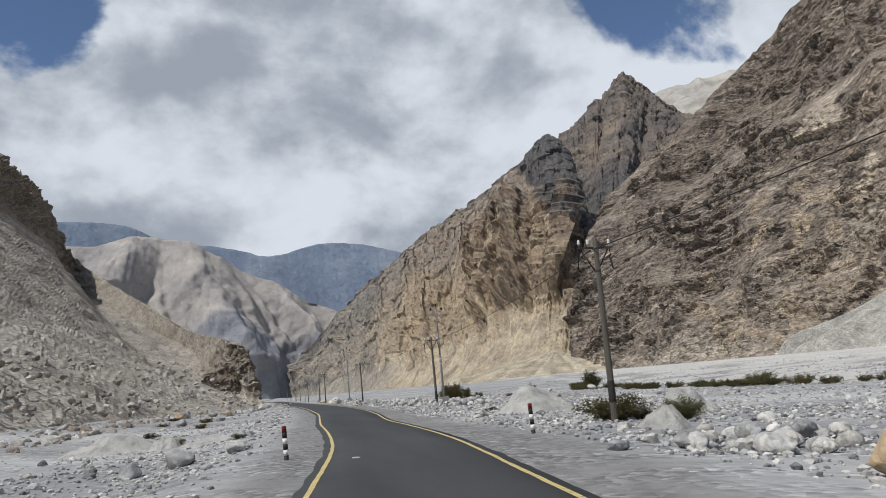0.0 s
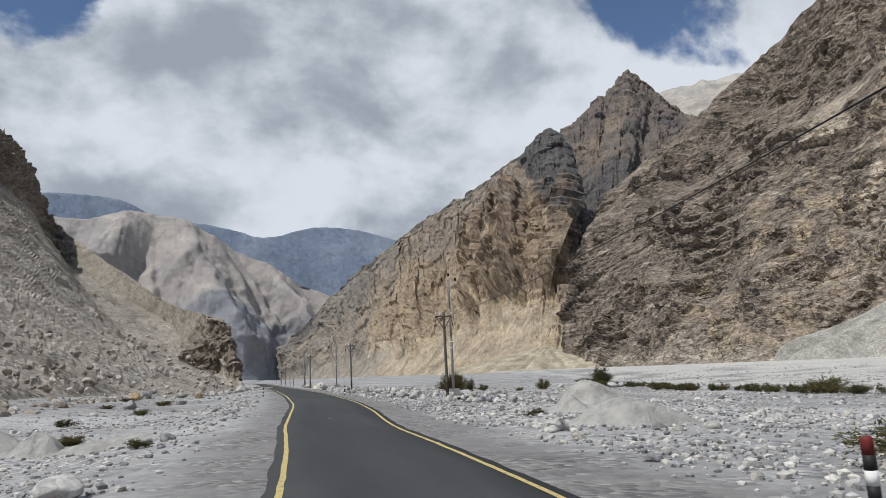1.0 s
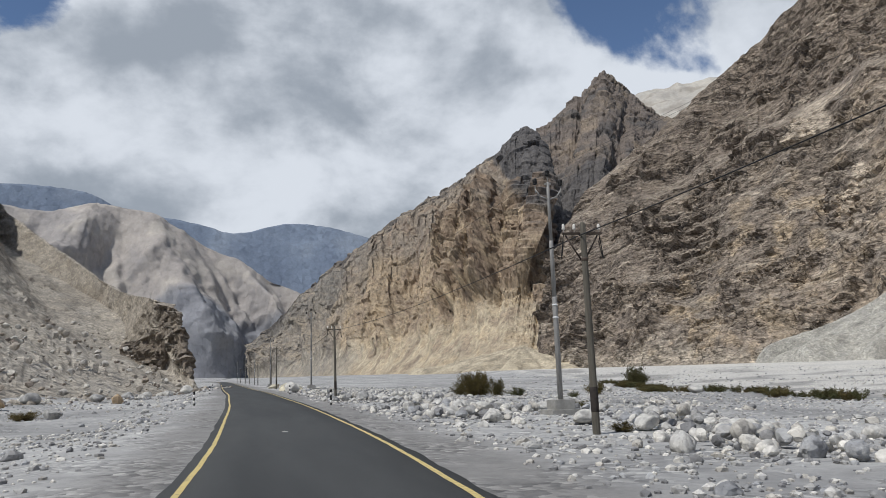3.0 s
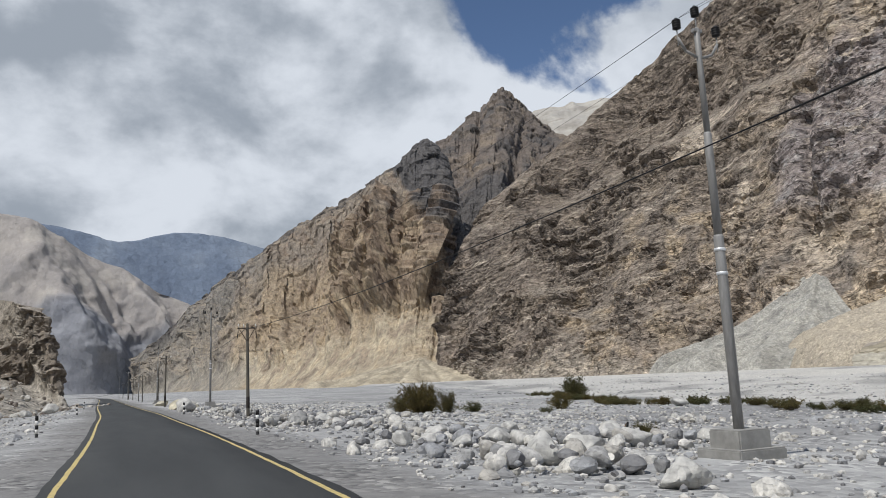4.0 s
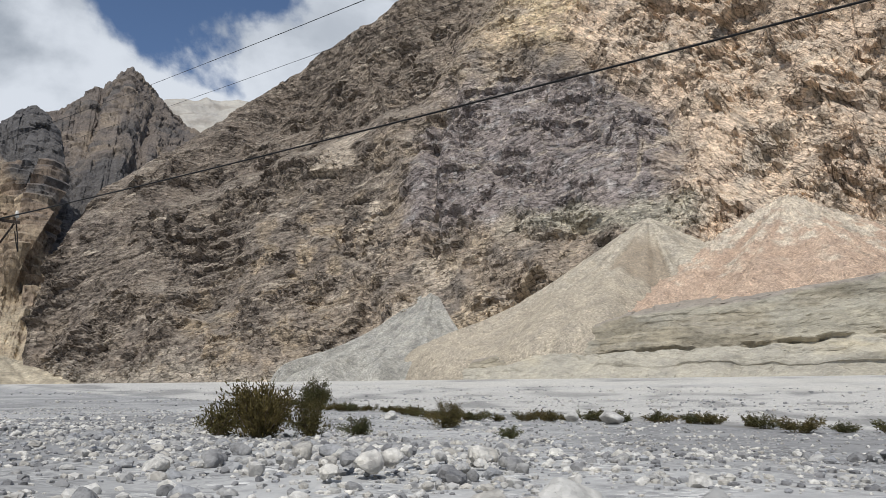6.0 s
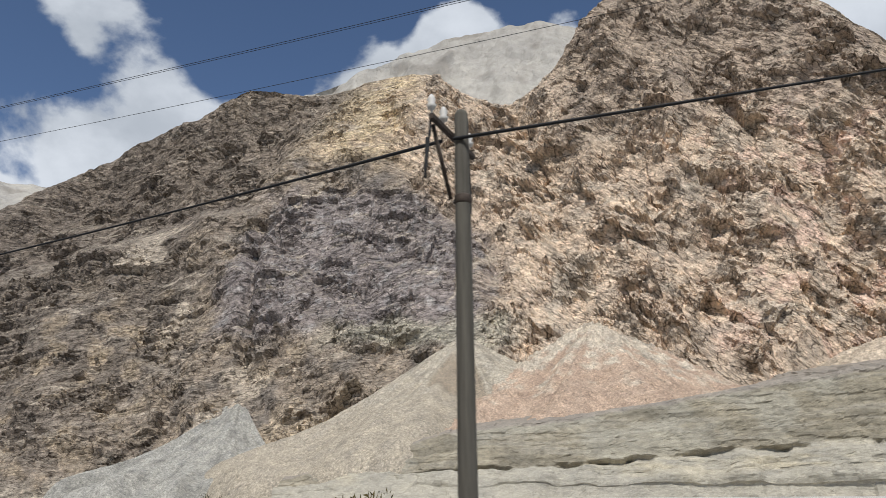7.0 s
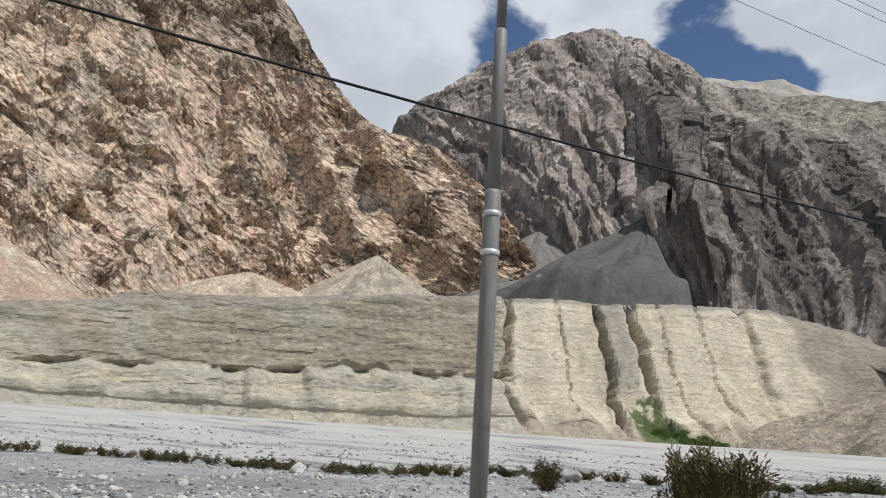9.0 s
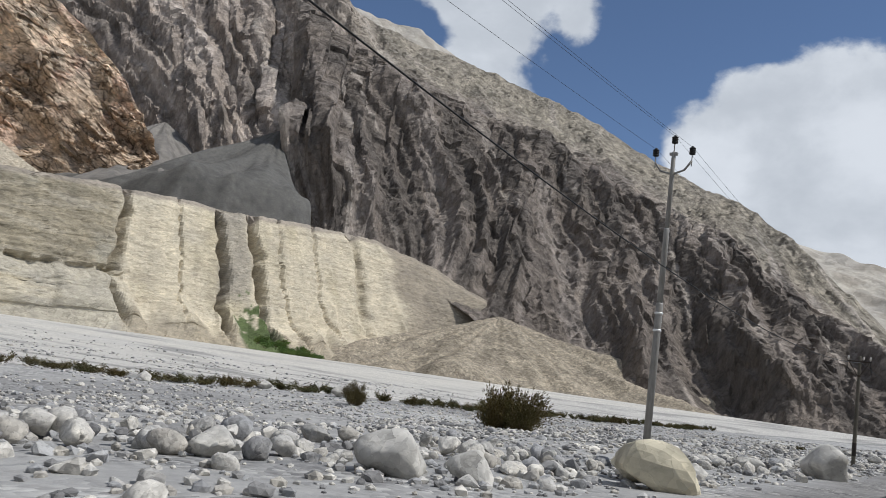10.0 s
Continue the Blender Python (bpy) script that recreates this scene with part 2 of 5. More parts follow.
# ---- mesh helpers ----
def mesh_from(name, verts, faces, mat, cols=None, smooth=False):
    """A mesh from numpy rows; faces all of one size."""
    me = bpy.data.meshes.new(name)
    faces = np.asarray(faces, np.int32)
    nf, k = faces.shape
    me.vertices.add(len(verts))
    me.vertices.foreach_set("co", np.asarray(verts, np.float32).ravel())
    me.loops.add(nf * k)
    me.loops.foreach_set("vertex_index", faces.ravel())
    me.polygons.add(nf)
    me.polygons.foreach_set("loop_start", np.arange(nf, dtype=np.int32) * k)
    me.polygons.foreach_set("use_smooth", np.full(nf, smooth))
    if cols is not None:
        at = me.color_attributes.new("bed", "FLOAT_COLOR", "POINT")
        at.data.foreach_set("color", np.c_[cols, np.ones(len(cols))].astype(np.float32).ravel())
    me.materials.append(mat)
    me.update(calc_edges=True)
    me.validate()
    return me


def grid_faces(nu, nv):
    i, j = np.meshgrid(np.arange(nu - 1), np.arange(nv - 1), indexing="ij")
    a = (i * nv + j).ravel()
    return np.c_[a, a + nv, a + nv + 1, a + 1]


def grid_normals(g):
    n = np.cross(np.gradient(g, axis=0), np.gradient(g, axis=1))
    return n / (np.linalg.norm(n, axis=2, keepdims=True) + 1e-9)


def lerp_col(a, b, w):
    return a + (np.asarray(b) - a) * w[:, None]


def massif(name, stations, nu, nv, bend, rough, paint, mat, label, back=0.8, category="mountain", smooth=False, shelf=0.0, sink=14.0, soften=1, jag=0.0, other=None):
    """A mountain face: stations of (foot x, y, z, crest x, y, z) from one end to the other. bend(v): how far in the face
    lies at a height v; rough(p, u, v): how far the rock stands out; paint(p, u, v, n): the colour of its beds."""
    st = spline(stations, nu)
    st[:, 2] -= sink
    along = np.linspace(0, len(stations) * 2.2, nu)
    st[:, 5] += jag * (fbm(np.c_[along, 0 * along + 3.7, 0 * along], 4, 0.55, True) - 0.6)
    foot, crest = st[:, None, :3], st[:, None, 3:]
    nb = max(6, nv // 8)
    v = np.r_[np.linspace(0, 1, nv), 1 + np.linspace(0, 1, nb + 1)[1:] * back]
    inn = bend(np.minimum(v, 1.0)) + np.maximum(v - 1, 0)
    up = np.where(v <= 1, v, 1 - (v - 1) * 0.9)
    g = np.empty((nu, len(v), 3))
    g[..., :2] = foot[..., :2] + (crest - foot)[..., :2] * inn[None, :, None]
    g[..., 2] = foot[..., 2] + (crest - foot)[..., 2] * up[None, :]
    if shelf:
        # behind the edge a gently rising bench instead of a back slope
        way = (crest - foot)[..., :2] * (1.0, 1.0)
        way = way / np.linalg.norm(way, axis=2, keepdims=True)
        far = np.maximum(v - 1, 0)[None, :] / back * shelf
        g[..., :2] = np.where((v > 1)[None, :, None], crest[..., :2] + way * far[..., None], g[..., :2])
        g[..., 2] = np.where((v > 1)[None, :], crest[..., 2] + 0.14 * far, g[..., 2])
    n = grid_normals(g)
    # outward is towards the foot
    if (n[:, : nv // 2, :2] * (foot - crest)[..., :2]).sum() < 0:
        n = -n
    u = np.repeat(np.linspace(0, 1, nu), len(v))
    vv = np.tile(v, nu)
    p = g.reshape(-1, 3)
    d = rough(p, u, vv).reshape(nu, len(v))
    for _ in range(soften):
        d[1:-1] = 0.25 * d[:-2] + 0.5 * d[1:-1] + 0.25 * d[2:]
        d[:, 1:-1] = 0.25 * d[:, :-2] + 0.5 * d[:, 1:-1] + 0.25 * d[:, 2:]
    d = d.ravel()
    q = p + n.reshape(-1, 3) * d[:, None]
    n2 = grid_normals(q.reshape(g.shape))
    if (n2 * n).sum() < 0:
        n2 = -n2
    cols = np.clip(paint(q, u, vv, n2.reshape(-1, 3)), 0.01, 0.9)
    faces = grid_faces(nu, len(v))
    ob = new(name, mesh_from(name, q, faces, mat, cols, smooth))
    if other:
        # a second rock where other[1] says so
        ob.data.materials.append(other[0])
        ob.data.polygons.foreach_set("material_index", other[1](q[faces[:, 0]]).astype(np.int32))
    return tagged(ob, label, category, kind="structure")


def part(name, bm, mat, parent, label=""):
    me = bpy.data.meshes.new(name)
    bm.to_mesh(me)
    bm.free()
    me.materials.append(mat)
    ob = new(name, me)
    ob.parent = parent
    if label:
        ob["label"] = label
    return ob


# ---- ground ----
ROAD = [(-140, -9.0), (-110, -5.6), (-95, -4.2), (-79, -2.9), (-67, -1.75), (-57, -0.85), (-48, -0.52), (-38, -0.38), (-27, 0.18), (-14, 0.68),
        (0, 0.77), (14, 0.72), (30, 0.42), (47, 0.12), (66, -0.55), (84, -1.2), (131, -2.6), (200, -4.5), (300, -7.5), (420, -13.0), (600, -32.0)]
ROAD_LINE = spline(ROAD, 900)


def road_x(y):
    return np.interp(y, ROAD_LINE[:, 0], ROAD_LINE[:, 1])


def bank_x(y):
    """The low scarp where the river terrace drops to the wide gravel plain."""
    return np.interp(y, [-400, -60, 0, 30, 60, 96, 150, 300, 900, 3000], [52, 50, 46, 47, 50, 66, 82, 130, 300, 600]) + 1.2 * np.sin(y * 0.21) + 0.7 * np.sin(y * 0.57)


def ground_z(x, y, fine=True):
    """Height of the valley floor."""
    x, y = np.broadcast_arrays(np.asarray(x, float), np.asarray(y, float))
    shp = x.shape
    x, y = x.ravel(), y.ravel()
    off = x - road_x(y)
    side = np.abs(off)
    far = np.hypot(x, y)
    # stony bench beside the road, sandy rise to the hill
    right = -0.12 - 0.2 * smoothstep(3, 9, off) - 0.85 * smoothstep(9, 30, off) - 0.4 * smoothstep(30, 48, off)
    left = -0.08 - 0.5 * smoothstep(4, 9, -off) + 0.09 * np.maximum(-off - 15, 0)
    z = np.where(off > 0, right, np.minimum(left, 2.6))
    p = np.c_[x, y, 0 * x]
    rolling = 0.32 * fbm(p / 13, 3) + 0.07 * fbm(p / 3.1, 3)
    z = z + rolling * smoothstep(3.0, 8.0, side)
    drop = smoothstep(0, 3.2, x - bank_x(y))
    plain = -2.35 + 3.6 * smoothstep(150, 650, far) + 0.25 * fbm(p / 30, 3)
    z = z * (1 - drop) + plain * drop
    z = z + 4.0 * smoothstep(700, 2500, far)
    if fine:
        z = z + (0.012 * fbm(p / 0.9, 2)) * smoothstep(2.3, 4.0, side)
    bed = smoothstep(2.9, 2.25, side)
    z = z * (1 - bed) - 0.09 * bed
    return z.reshape(shp)


def graded(knots):
    """Grid lines with a spacing of their own for each stretch: (from, spacing) ... (end, None)."""
    out = []
    for (a, s), (b, _) in zip(knots[:-1], knots[1:]):
        out.append(np.linspace(a, b, max(2, int(round((b - a) / s))), endpoint=False))
    return np.r_[np.concatenate(out), knots[-1][0]]


def gravel_mat():
    m, nt, b = material("gravel", 0.95)
    at = nt.nodes.new("ShaderNodeAttribute")
    at.attribute_name = "bed"
    pebbles = nt.nodes.new("ShaderNodeTexVoronoi")
    co = nt.nodes.new("ShaderNodeTexCoord")
    nt.links.new(co.outputs["Object"], pebbles.inputs["Vector"])
    pebbles.inputs["Scale"].default_value = 5.5
    tone = nt.nodes.new("ShaderNodeSeparateColor")
    nt.links.new(pebbles.outputs["Color"], tone.inputs[0])
    stones = ramp_node(nt, tone.outputs[0], [(0.0, (0.60, 0.60, 0.61)), (0.5, (0.96, 0.96, 0.96)), (0.85, (1.15, 1.15, 1.14)), (1.0, (1.6, 1.59, 1.56))])
    where = ramp_node(nt, noise_node(nt, 0.35, 5, 0.6), [(0.42, (0, 0, 0)), (0.56, (1, 1, 1))])
    c = mix_node(nt, at.outputs["Color"], mix_node(nt, (1, 1, 1), stones, where), 1.0, "MULTIPLY")
    g = ramp_node(nt, noise_node(nt, 0.9, 10, 0.78), [(0.36, (0.82, 0.82, 0.825)), (0.5, (1, 1, 1)), (0.64, (1.18, 1.18, 1.17))])
    c = mix_node(nt, c, g, 1.0, "MULTIPLY")
    nt.links.new(c, b.inputs["Base Color"])
    n1 = bump_node(nt, b, pebbles.outputs["Distance"], 0.5, 0.06)
    n1.invert = True
    nt.links.new(where, n1.inputs["Strength"])
    n2 = nt.nodes.new("ShaderNodeBump")
    n2.inputs["Strength"].default_value, n2.inputs["Distance"].default_value = 0.6, 0.02
    nt.links.new(noise_node(nt, 5.0, 8, 0.7), n2.inputs["Height"])
    nt.links.new(n2.outputs[0], n1.inputs["Normal"])
    return m


def build_ground():
    xs = graded([(-4800, 400), (-900, 60), (-200, 10), (-40, 1.2), (-14, 0.4), (32, 0.7), (60, 1.6), (110, 6), (240, 20), (900, 120), (1800, 400), (4800, None)])
    ys = graded([(-4800, 400), (-900, 60), (-260, 12), (-100, 0.7), (120, 1.3), (200, 5), (400, 20), (900, 80), (1800, 300), (4800, None)])
    gx, gy = np.meshgrid(xs, ys, indexing="ij")
    z = ground_z(gx, gy)
    p = np.c_[gx.ravel(), gy.ravel(), z.ravel()]
    x, y = p[:, 0], p[:, 1]
    off = x - road_x(y)
    flat = np.c_[x, y, 0 * x]
    n1, n2 = fbm(flat / 22, 4), fbm(flat / 5 + 40, 3)
    n3 = fbm(flat / (3 + 0.05 * np.hypot(x, y))[:, None] + 13, 3)
    c = np.tile(np.array([0.315, 0.314, 0.310]), (len(p), 1))
    # pale silt sheets, darker stone fields
    c = lerp_col(c, (0.43, 0.428, 0.42), smoothstep(0.05, 0.35, n1) * 0.7)
    c = lerp_col(c, (0.20, 0.20, 0.202), smoothstep(0.05, 0.35, -n1 + 0.5 * n2) * 0.6)
    # dark graded shoulder beside the asphalt
    c = lerp_col(c, (0.17, 0.165, 0.16), smoothstep(4.6, 3.0, np.abs(off - 0.4) + 1.2 * n2) * 0.75)
    plain = smoothstep(0, 6, x - bank_x(y))
    c = lerp_col(c, (0.50, 0.485, 0.455), plain * 0.85)
    # the shallow braided channel at the scarp's foot, and bright silt far out on the plain
    c = lerp_col(c, (0.225, 0.222, 0.215), plain * smoothstep(0.02, 0.28, n3) * 0.8)
    chan = smoothstep(4.5, 1.5, np.abs(x - bank_x(y) - 11 - 3 * np.sin(y / 37)))
    c = lerp_col(c, (0.20, 0.205, 0.205), chan * 0.8)
    c = lerp_col(c, (0.54, 0.52, 0.475), smoothstep(90, 220, x - 0.25 * np.maximum(y, 0)) * 0.75 * smoothstep(-0.25, 0.1, fbm(flat / 90 + 9, 3)))
    c = lerp_col(c, (0.12, 0.105, 0.075), smoothstep(2.6, 0.8, np.abs(x - bank_x(y) - 0.2)) * smoothstep(-0.2, 0.25, fbm(flat / 7 + 3, 2)) * 0.8 * (y > -60) * (y < 130))
    ob = new("ground", mesh_from("ground", p, grid_faces(len(xs), len(ys)), gravel_mat(), c, True))
    tagged(ob, "grey stony river flat with pale silt and gravel", "ground", kind="structure")


# ---- rock of the valley sides ----
DIP = np.array(Euler(DIP_TURN).to_matrix())


def bed_frame(dip, strike, lean):
    """Axes of the beds, in rows: along them, into the slope, and across them. dip: degrees by which they fall to the north."""
    return np.array((Euler((radians(lean), radians(dip), 0)).to_matrix() @ Euler((0, 0, radians(strike))).to_matrix()))


GENTLE = bed_frame(20, 90, 12)
SLABS = bed_frame(-36, 90, 14)
STEEP = bed_frame(72, 80, 5)


def bedded(p, turn, sizes, thin=2.2, wave=0.10):
    """Beds broken into slabs and chips: sizes of (length of a piece, how far it stands out), largest first."""
    q = p @ turn.T
    q = q + 9 * wave * np.c_[perlin(p / 38), perlin(p / 38 + 50), perlin(p / 38 + 90)]
    out = 0.0
    for k, (size, high) in enumerate(sizes):
        out = out + high * blocks(q * (1, 0.8, thin) / size + 7.7 * k)
    return out


def downhill(u, v, length, height, p, k=0.15, sway=30):
    """Places in which noise runs in streaks down the slope."""
    return np.c_[u * length + sway * perlin(p / 110), v * height * k + 0.3 * sway * perlin(p / 70 + 9), 0 * u]


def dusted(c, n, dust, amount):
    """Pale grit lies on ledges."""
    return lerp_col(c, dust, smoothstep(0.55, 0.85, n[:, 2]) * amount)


def talus_cone(apex, radius, slope, mat, col, label, rough=0.8, second=None, spread=(60, 300), hollow=None, lop=0.0, sag=0.07, stones=0.5):
    """A fan of loose scree below a gully. second: another colour, in streaks and towards the toe."""
    nr, na = int(40 + radius * 0.24), int(60 + radius * 0.45)
    r = np.linspace(0, 1, nr) ** 0.9 * radius
    a = np.radians(np.linspace(*spread, na))
    rr, aa = np.meshgrid(r, a, indexing="ij")
    p = np.c_[(apex[0] + rr * np.cos(aa)).ravel(), (apex[1] + rr * np.sin(aa)).ravel(), (apex[2] - rr * slope * (1 - sag * rr / radius)).ravel()]
    ray = rr.ravel() / radius
    p[:, 2] -= lop * rr.ravel() * smoothstep(215, 165, np.degrees(aa).ravel())
    lobes = fbm(np.c_[np.cos(aa).ravel() * 3, np.sin(aa).ravel() * 3, ray + apex[1]], 3)
    blunt = 0.02 * radius
    p[:, 2] -= np.sqrt(rr.ravel() ** 2 + blunt**2) * slope * 0.6 - rr.ravel() * slope * 0.6
    p[:, 2] -= 45 * smoothstep(0.82, 1.0, ray) ** 2
    p[:, 2] += lobes * 0.15 * rr.ravel() + rough * fbm(p / 11, 4) + stones * rough * np.maximum(blocks(p / 5.5), 0)
    streak = fbm(np.c_[np.cos(aa).ravel() * 9, np.sin(aa).ravel() * 9, ray * 1.3 + apex[0]], 3)
    c = lerp_col(np.tile(np.array(col), (len(p), 1)), np.array(col) * 0.74, smoothstep(0.0, 0.35, 0.9 * streak + 0.8 * fbm(p / 30, 4)))
    c = c * (1 + (0.15 + 0.35 * min(rough, 1.4)) * fbm(p / 4.5 + 2, 3))[:, None]
    if second:
        c = lerp_col(c, second, smoothstep(0.2, 0.5, ray + 0.3 * streak + 0.5 * fbm(p / 22 + 5, 3)) * 0.7)
    if hollow:
        # a slumped bowl of finer, browner grit: bearing, half width in degrees
        bowl = smoothstep(0.10, 0.22, ray) * smoothstep(0.50, 0.42, ray + 0.1 * lobes) * smoothstep(hollow[1], hollow[1] * 0.75, np.abs(np.degrees(aa).ravel() - hollow[0] + 6 * lobes))
        p[:, 2] -= 5 * bowl
        c = lerp_col(c, (0.32, 0.262, 0.195), bowl * 0.85)
    ob = new("scree_fan", mesh_from("scree_fan", p, grid_faces(nr, na), mat, c, True))
    return tagged(ob, label, "scree slope", kind="structure")


def ramp_z(y):
    """Height of the sloping ledge on the northern wall."""
    return np.interp(y, [780, 824, 1054, 1190, 1260], [492, 479, 420, 352, 310])


def slate_edge(z):
    """Where the gully runs that parts the slate from the southern crag: y at a height."""
    return np.interp(z, [200, 279, 372, 465, 560, 700], [392, 400, 448, 560, 640, 640])


def southness(p, big, mid):
    return smoothstep(30, -40, p[:, 1] - slate_edge(p[:, 2]) + 45 * big + 30 * mid)


def range_paint(p, u, v, n):
    """The beds of the great wall and its crag: brown to the north, slate in the middle, gold above, tan and pink to the south."""
    big, mid, vein = fbm(p / 170, 4), fbm(p / 45 + 30, 5), fbm((p @ GENTLE.T) * (1 / 70, 1 / 70, 1 / 10) + 11, 4)
    fine = fbm(p / 9 + 71, 3)
    y, z = p[:, 1] + 40 * big + 22 * mid, p[:, 2] + 30 * big + 22 * mid
    c = np.tile(np.array([0.325, 0.265, 0.206]), (len(p), 1))
    c = lerp_col(c, (0.45, 0.365, 0.265), smoothstep(0.08, 0.34, mid) * 0.7)
    c = lerp_col(c, (0.205, 0.182, 0.162), smoothstep(0.05, 0.4, -mid + 0.5 * big) * 0.65)
    # the northern end: dark brown above, tan beds lower down
    north = smoothstep(700, 900, y)
    c = lerp_col(c, (0.222, 0.184, 0.150), north * (0.5 + 0.45 * smoothstep(0.3, -0.1, mid)))
    c = lerp_col(c, (0.43, 0.34, 0.235), north * smoothstep(1080, 930, y) * smoothstep(330, 230, z) * smoothstep(-0.1, 0.25, mid) * 0.75)
    over = smoothstep(-20, 20, z - ramp_z(y)) * smoothstep(760, 830, y)
    c = lerp_col(c, (0.255, 0.208, 0.165), over * 0.8)
    # loose dark brown grit on the sloping ledge
    shelf = smoothstep(-98, -80, z - ramp_z(y)) * smoothstep(-4, -26, z - ramp_z(y)) * smoothstep(745, 800, y)
    c = lerp_col(c, (0.225, 0.185, 0.152), shelf * 0.92)
    c = lerp_col(c, (0.185, 0.152, 0.125), smoothstep(920, 1010, y) * 0.5)
    south = southness(p, big, mid)
    # purple-grey slate
    slate = (1 - south) * smoothstep(775, 715, y) * smoothstep(185, 225, z) * smoothstep(485, 425, z)
    c = lerp_col(c, (0.29, 0.25, 0.235), slate * 0.95)
    c = lerp_col(c, (0.42, 0.40, 0.385), slate * smoothstep(0.16, 0.34, fbm(p / 16 + 5, 3)) * 0.55)
    # golden beds under the crest
    gold = smoothstep(490, 560, z + 0.10 * (560 - y)) * smoothstep(810, 700, y) * smoothstep(330, 420, y)
    c = lerp_col(c, (0.68, 0.54, 0.35), gold * 0.9)
    c = lerp_col(c, (0.47, 0.36, 0.265), gold * smoothstep(0.05, 0.3, mid) * 0.7)
    # bright southern crag with a brown cap
    c = lerp_col(c, (0.70, 0.545, 0.405), south * 0.95)
    c = lerp_col(c, (0.72, 0.51, 0.40), south * smoothstep(0.05, 0.3, mid) * smoothstep(230, 60, y) * 0.75)
    c = lerp_col(c, (0.47, 0.39, 0.305), south * smoothstep(0.0, 0.3, -mid) * 0.7)
    c = lerp_col(c, (0.36, 0.31, 0.25), south * smoothstep(0.12, 0.36, fbm(p / 26 + 18, 4)) * 0.55)
    cap = smoothstep(470, 590, z * 0.95 + 0.22 * np.abs(y - 80)) * smoothstep(420, 320, y)
    c = lerp_col(c, (0.40, 0.318, 0.245), cap * 0.9)
    c = lerp_col(c, (0.50, 0.375, 0.27), smoothstep(-262, -290, y) * smoothstep(330, 270, z) * 0.7)
    # pale bands low down, tan rubble at the foot
    c = lerp_col(c, (0.47, 0.435, 0.345), smoothstep(34, 12, np.abs(z - 196)) * smoothstep(330, 380, y) * smoothstep(620, 520, y) * 0.85)
    c = lerp_col(c, (0.50, 0.405, 0.29), smoothstep(120, 70, z) * smoothstep(760, 660, y) * smoothstep(-0.35, 0.1, mid) * 0.8)
    c = lerp_col(c, (0.43, 0.375, 0.30), smoothstep(36, 10, z + 14 * mid) * 0.8)
    # veins, and stains that follow the beds
    c = lerp_col(c, (0.58, 0.50, 0.40), smoothstep(0.30, 0.44, vein) * 0.6)
    c = lerp_col(c, c * 0.70, smoothstep(0.16, 0.40, -vein) * 0.6)
    c = c * (1 + 0.35 * fine)[:, None]
    # grit chutes: y, z of the mouth, half width there, length down
    for cy, cz, half, long in ((900, 400, 62, 90), (690, 485, 10, 75), (300, 330, 26, 130), (800, 262, 20, 60), (40, 225, 60, 45), (655, 160, 22, 120), (430, 330, 14, 90)):
        fall = (cz - z) / long
        grit = smoothstep(-0.05, 0.08, fall) * smoothstep(1.05, 0.8, fall) * smoothstep(1.0, 0.6, np.abs(y - cy - 30 * fall) / (half * (1.12 - np.clip(fall, 0, 1))))
        c = lerp_col(c, (0.56, 0.475, 0.375), grit * 0.85)
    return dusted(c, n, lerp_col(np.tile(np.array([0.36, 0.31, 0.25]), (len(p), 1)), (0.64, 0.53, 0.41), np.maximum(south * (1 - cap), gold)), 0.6)


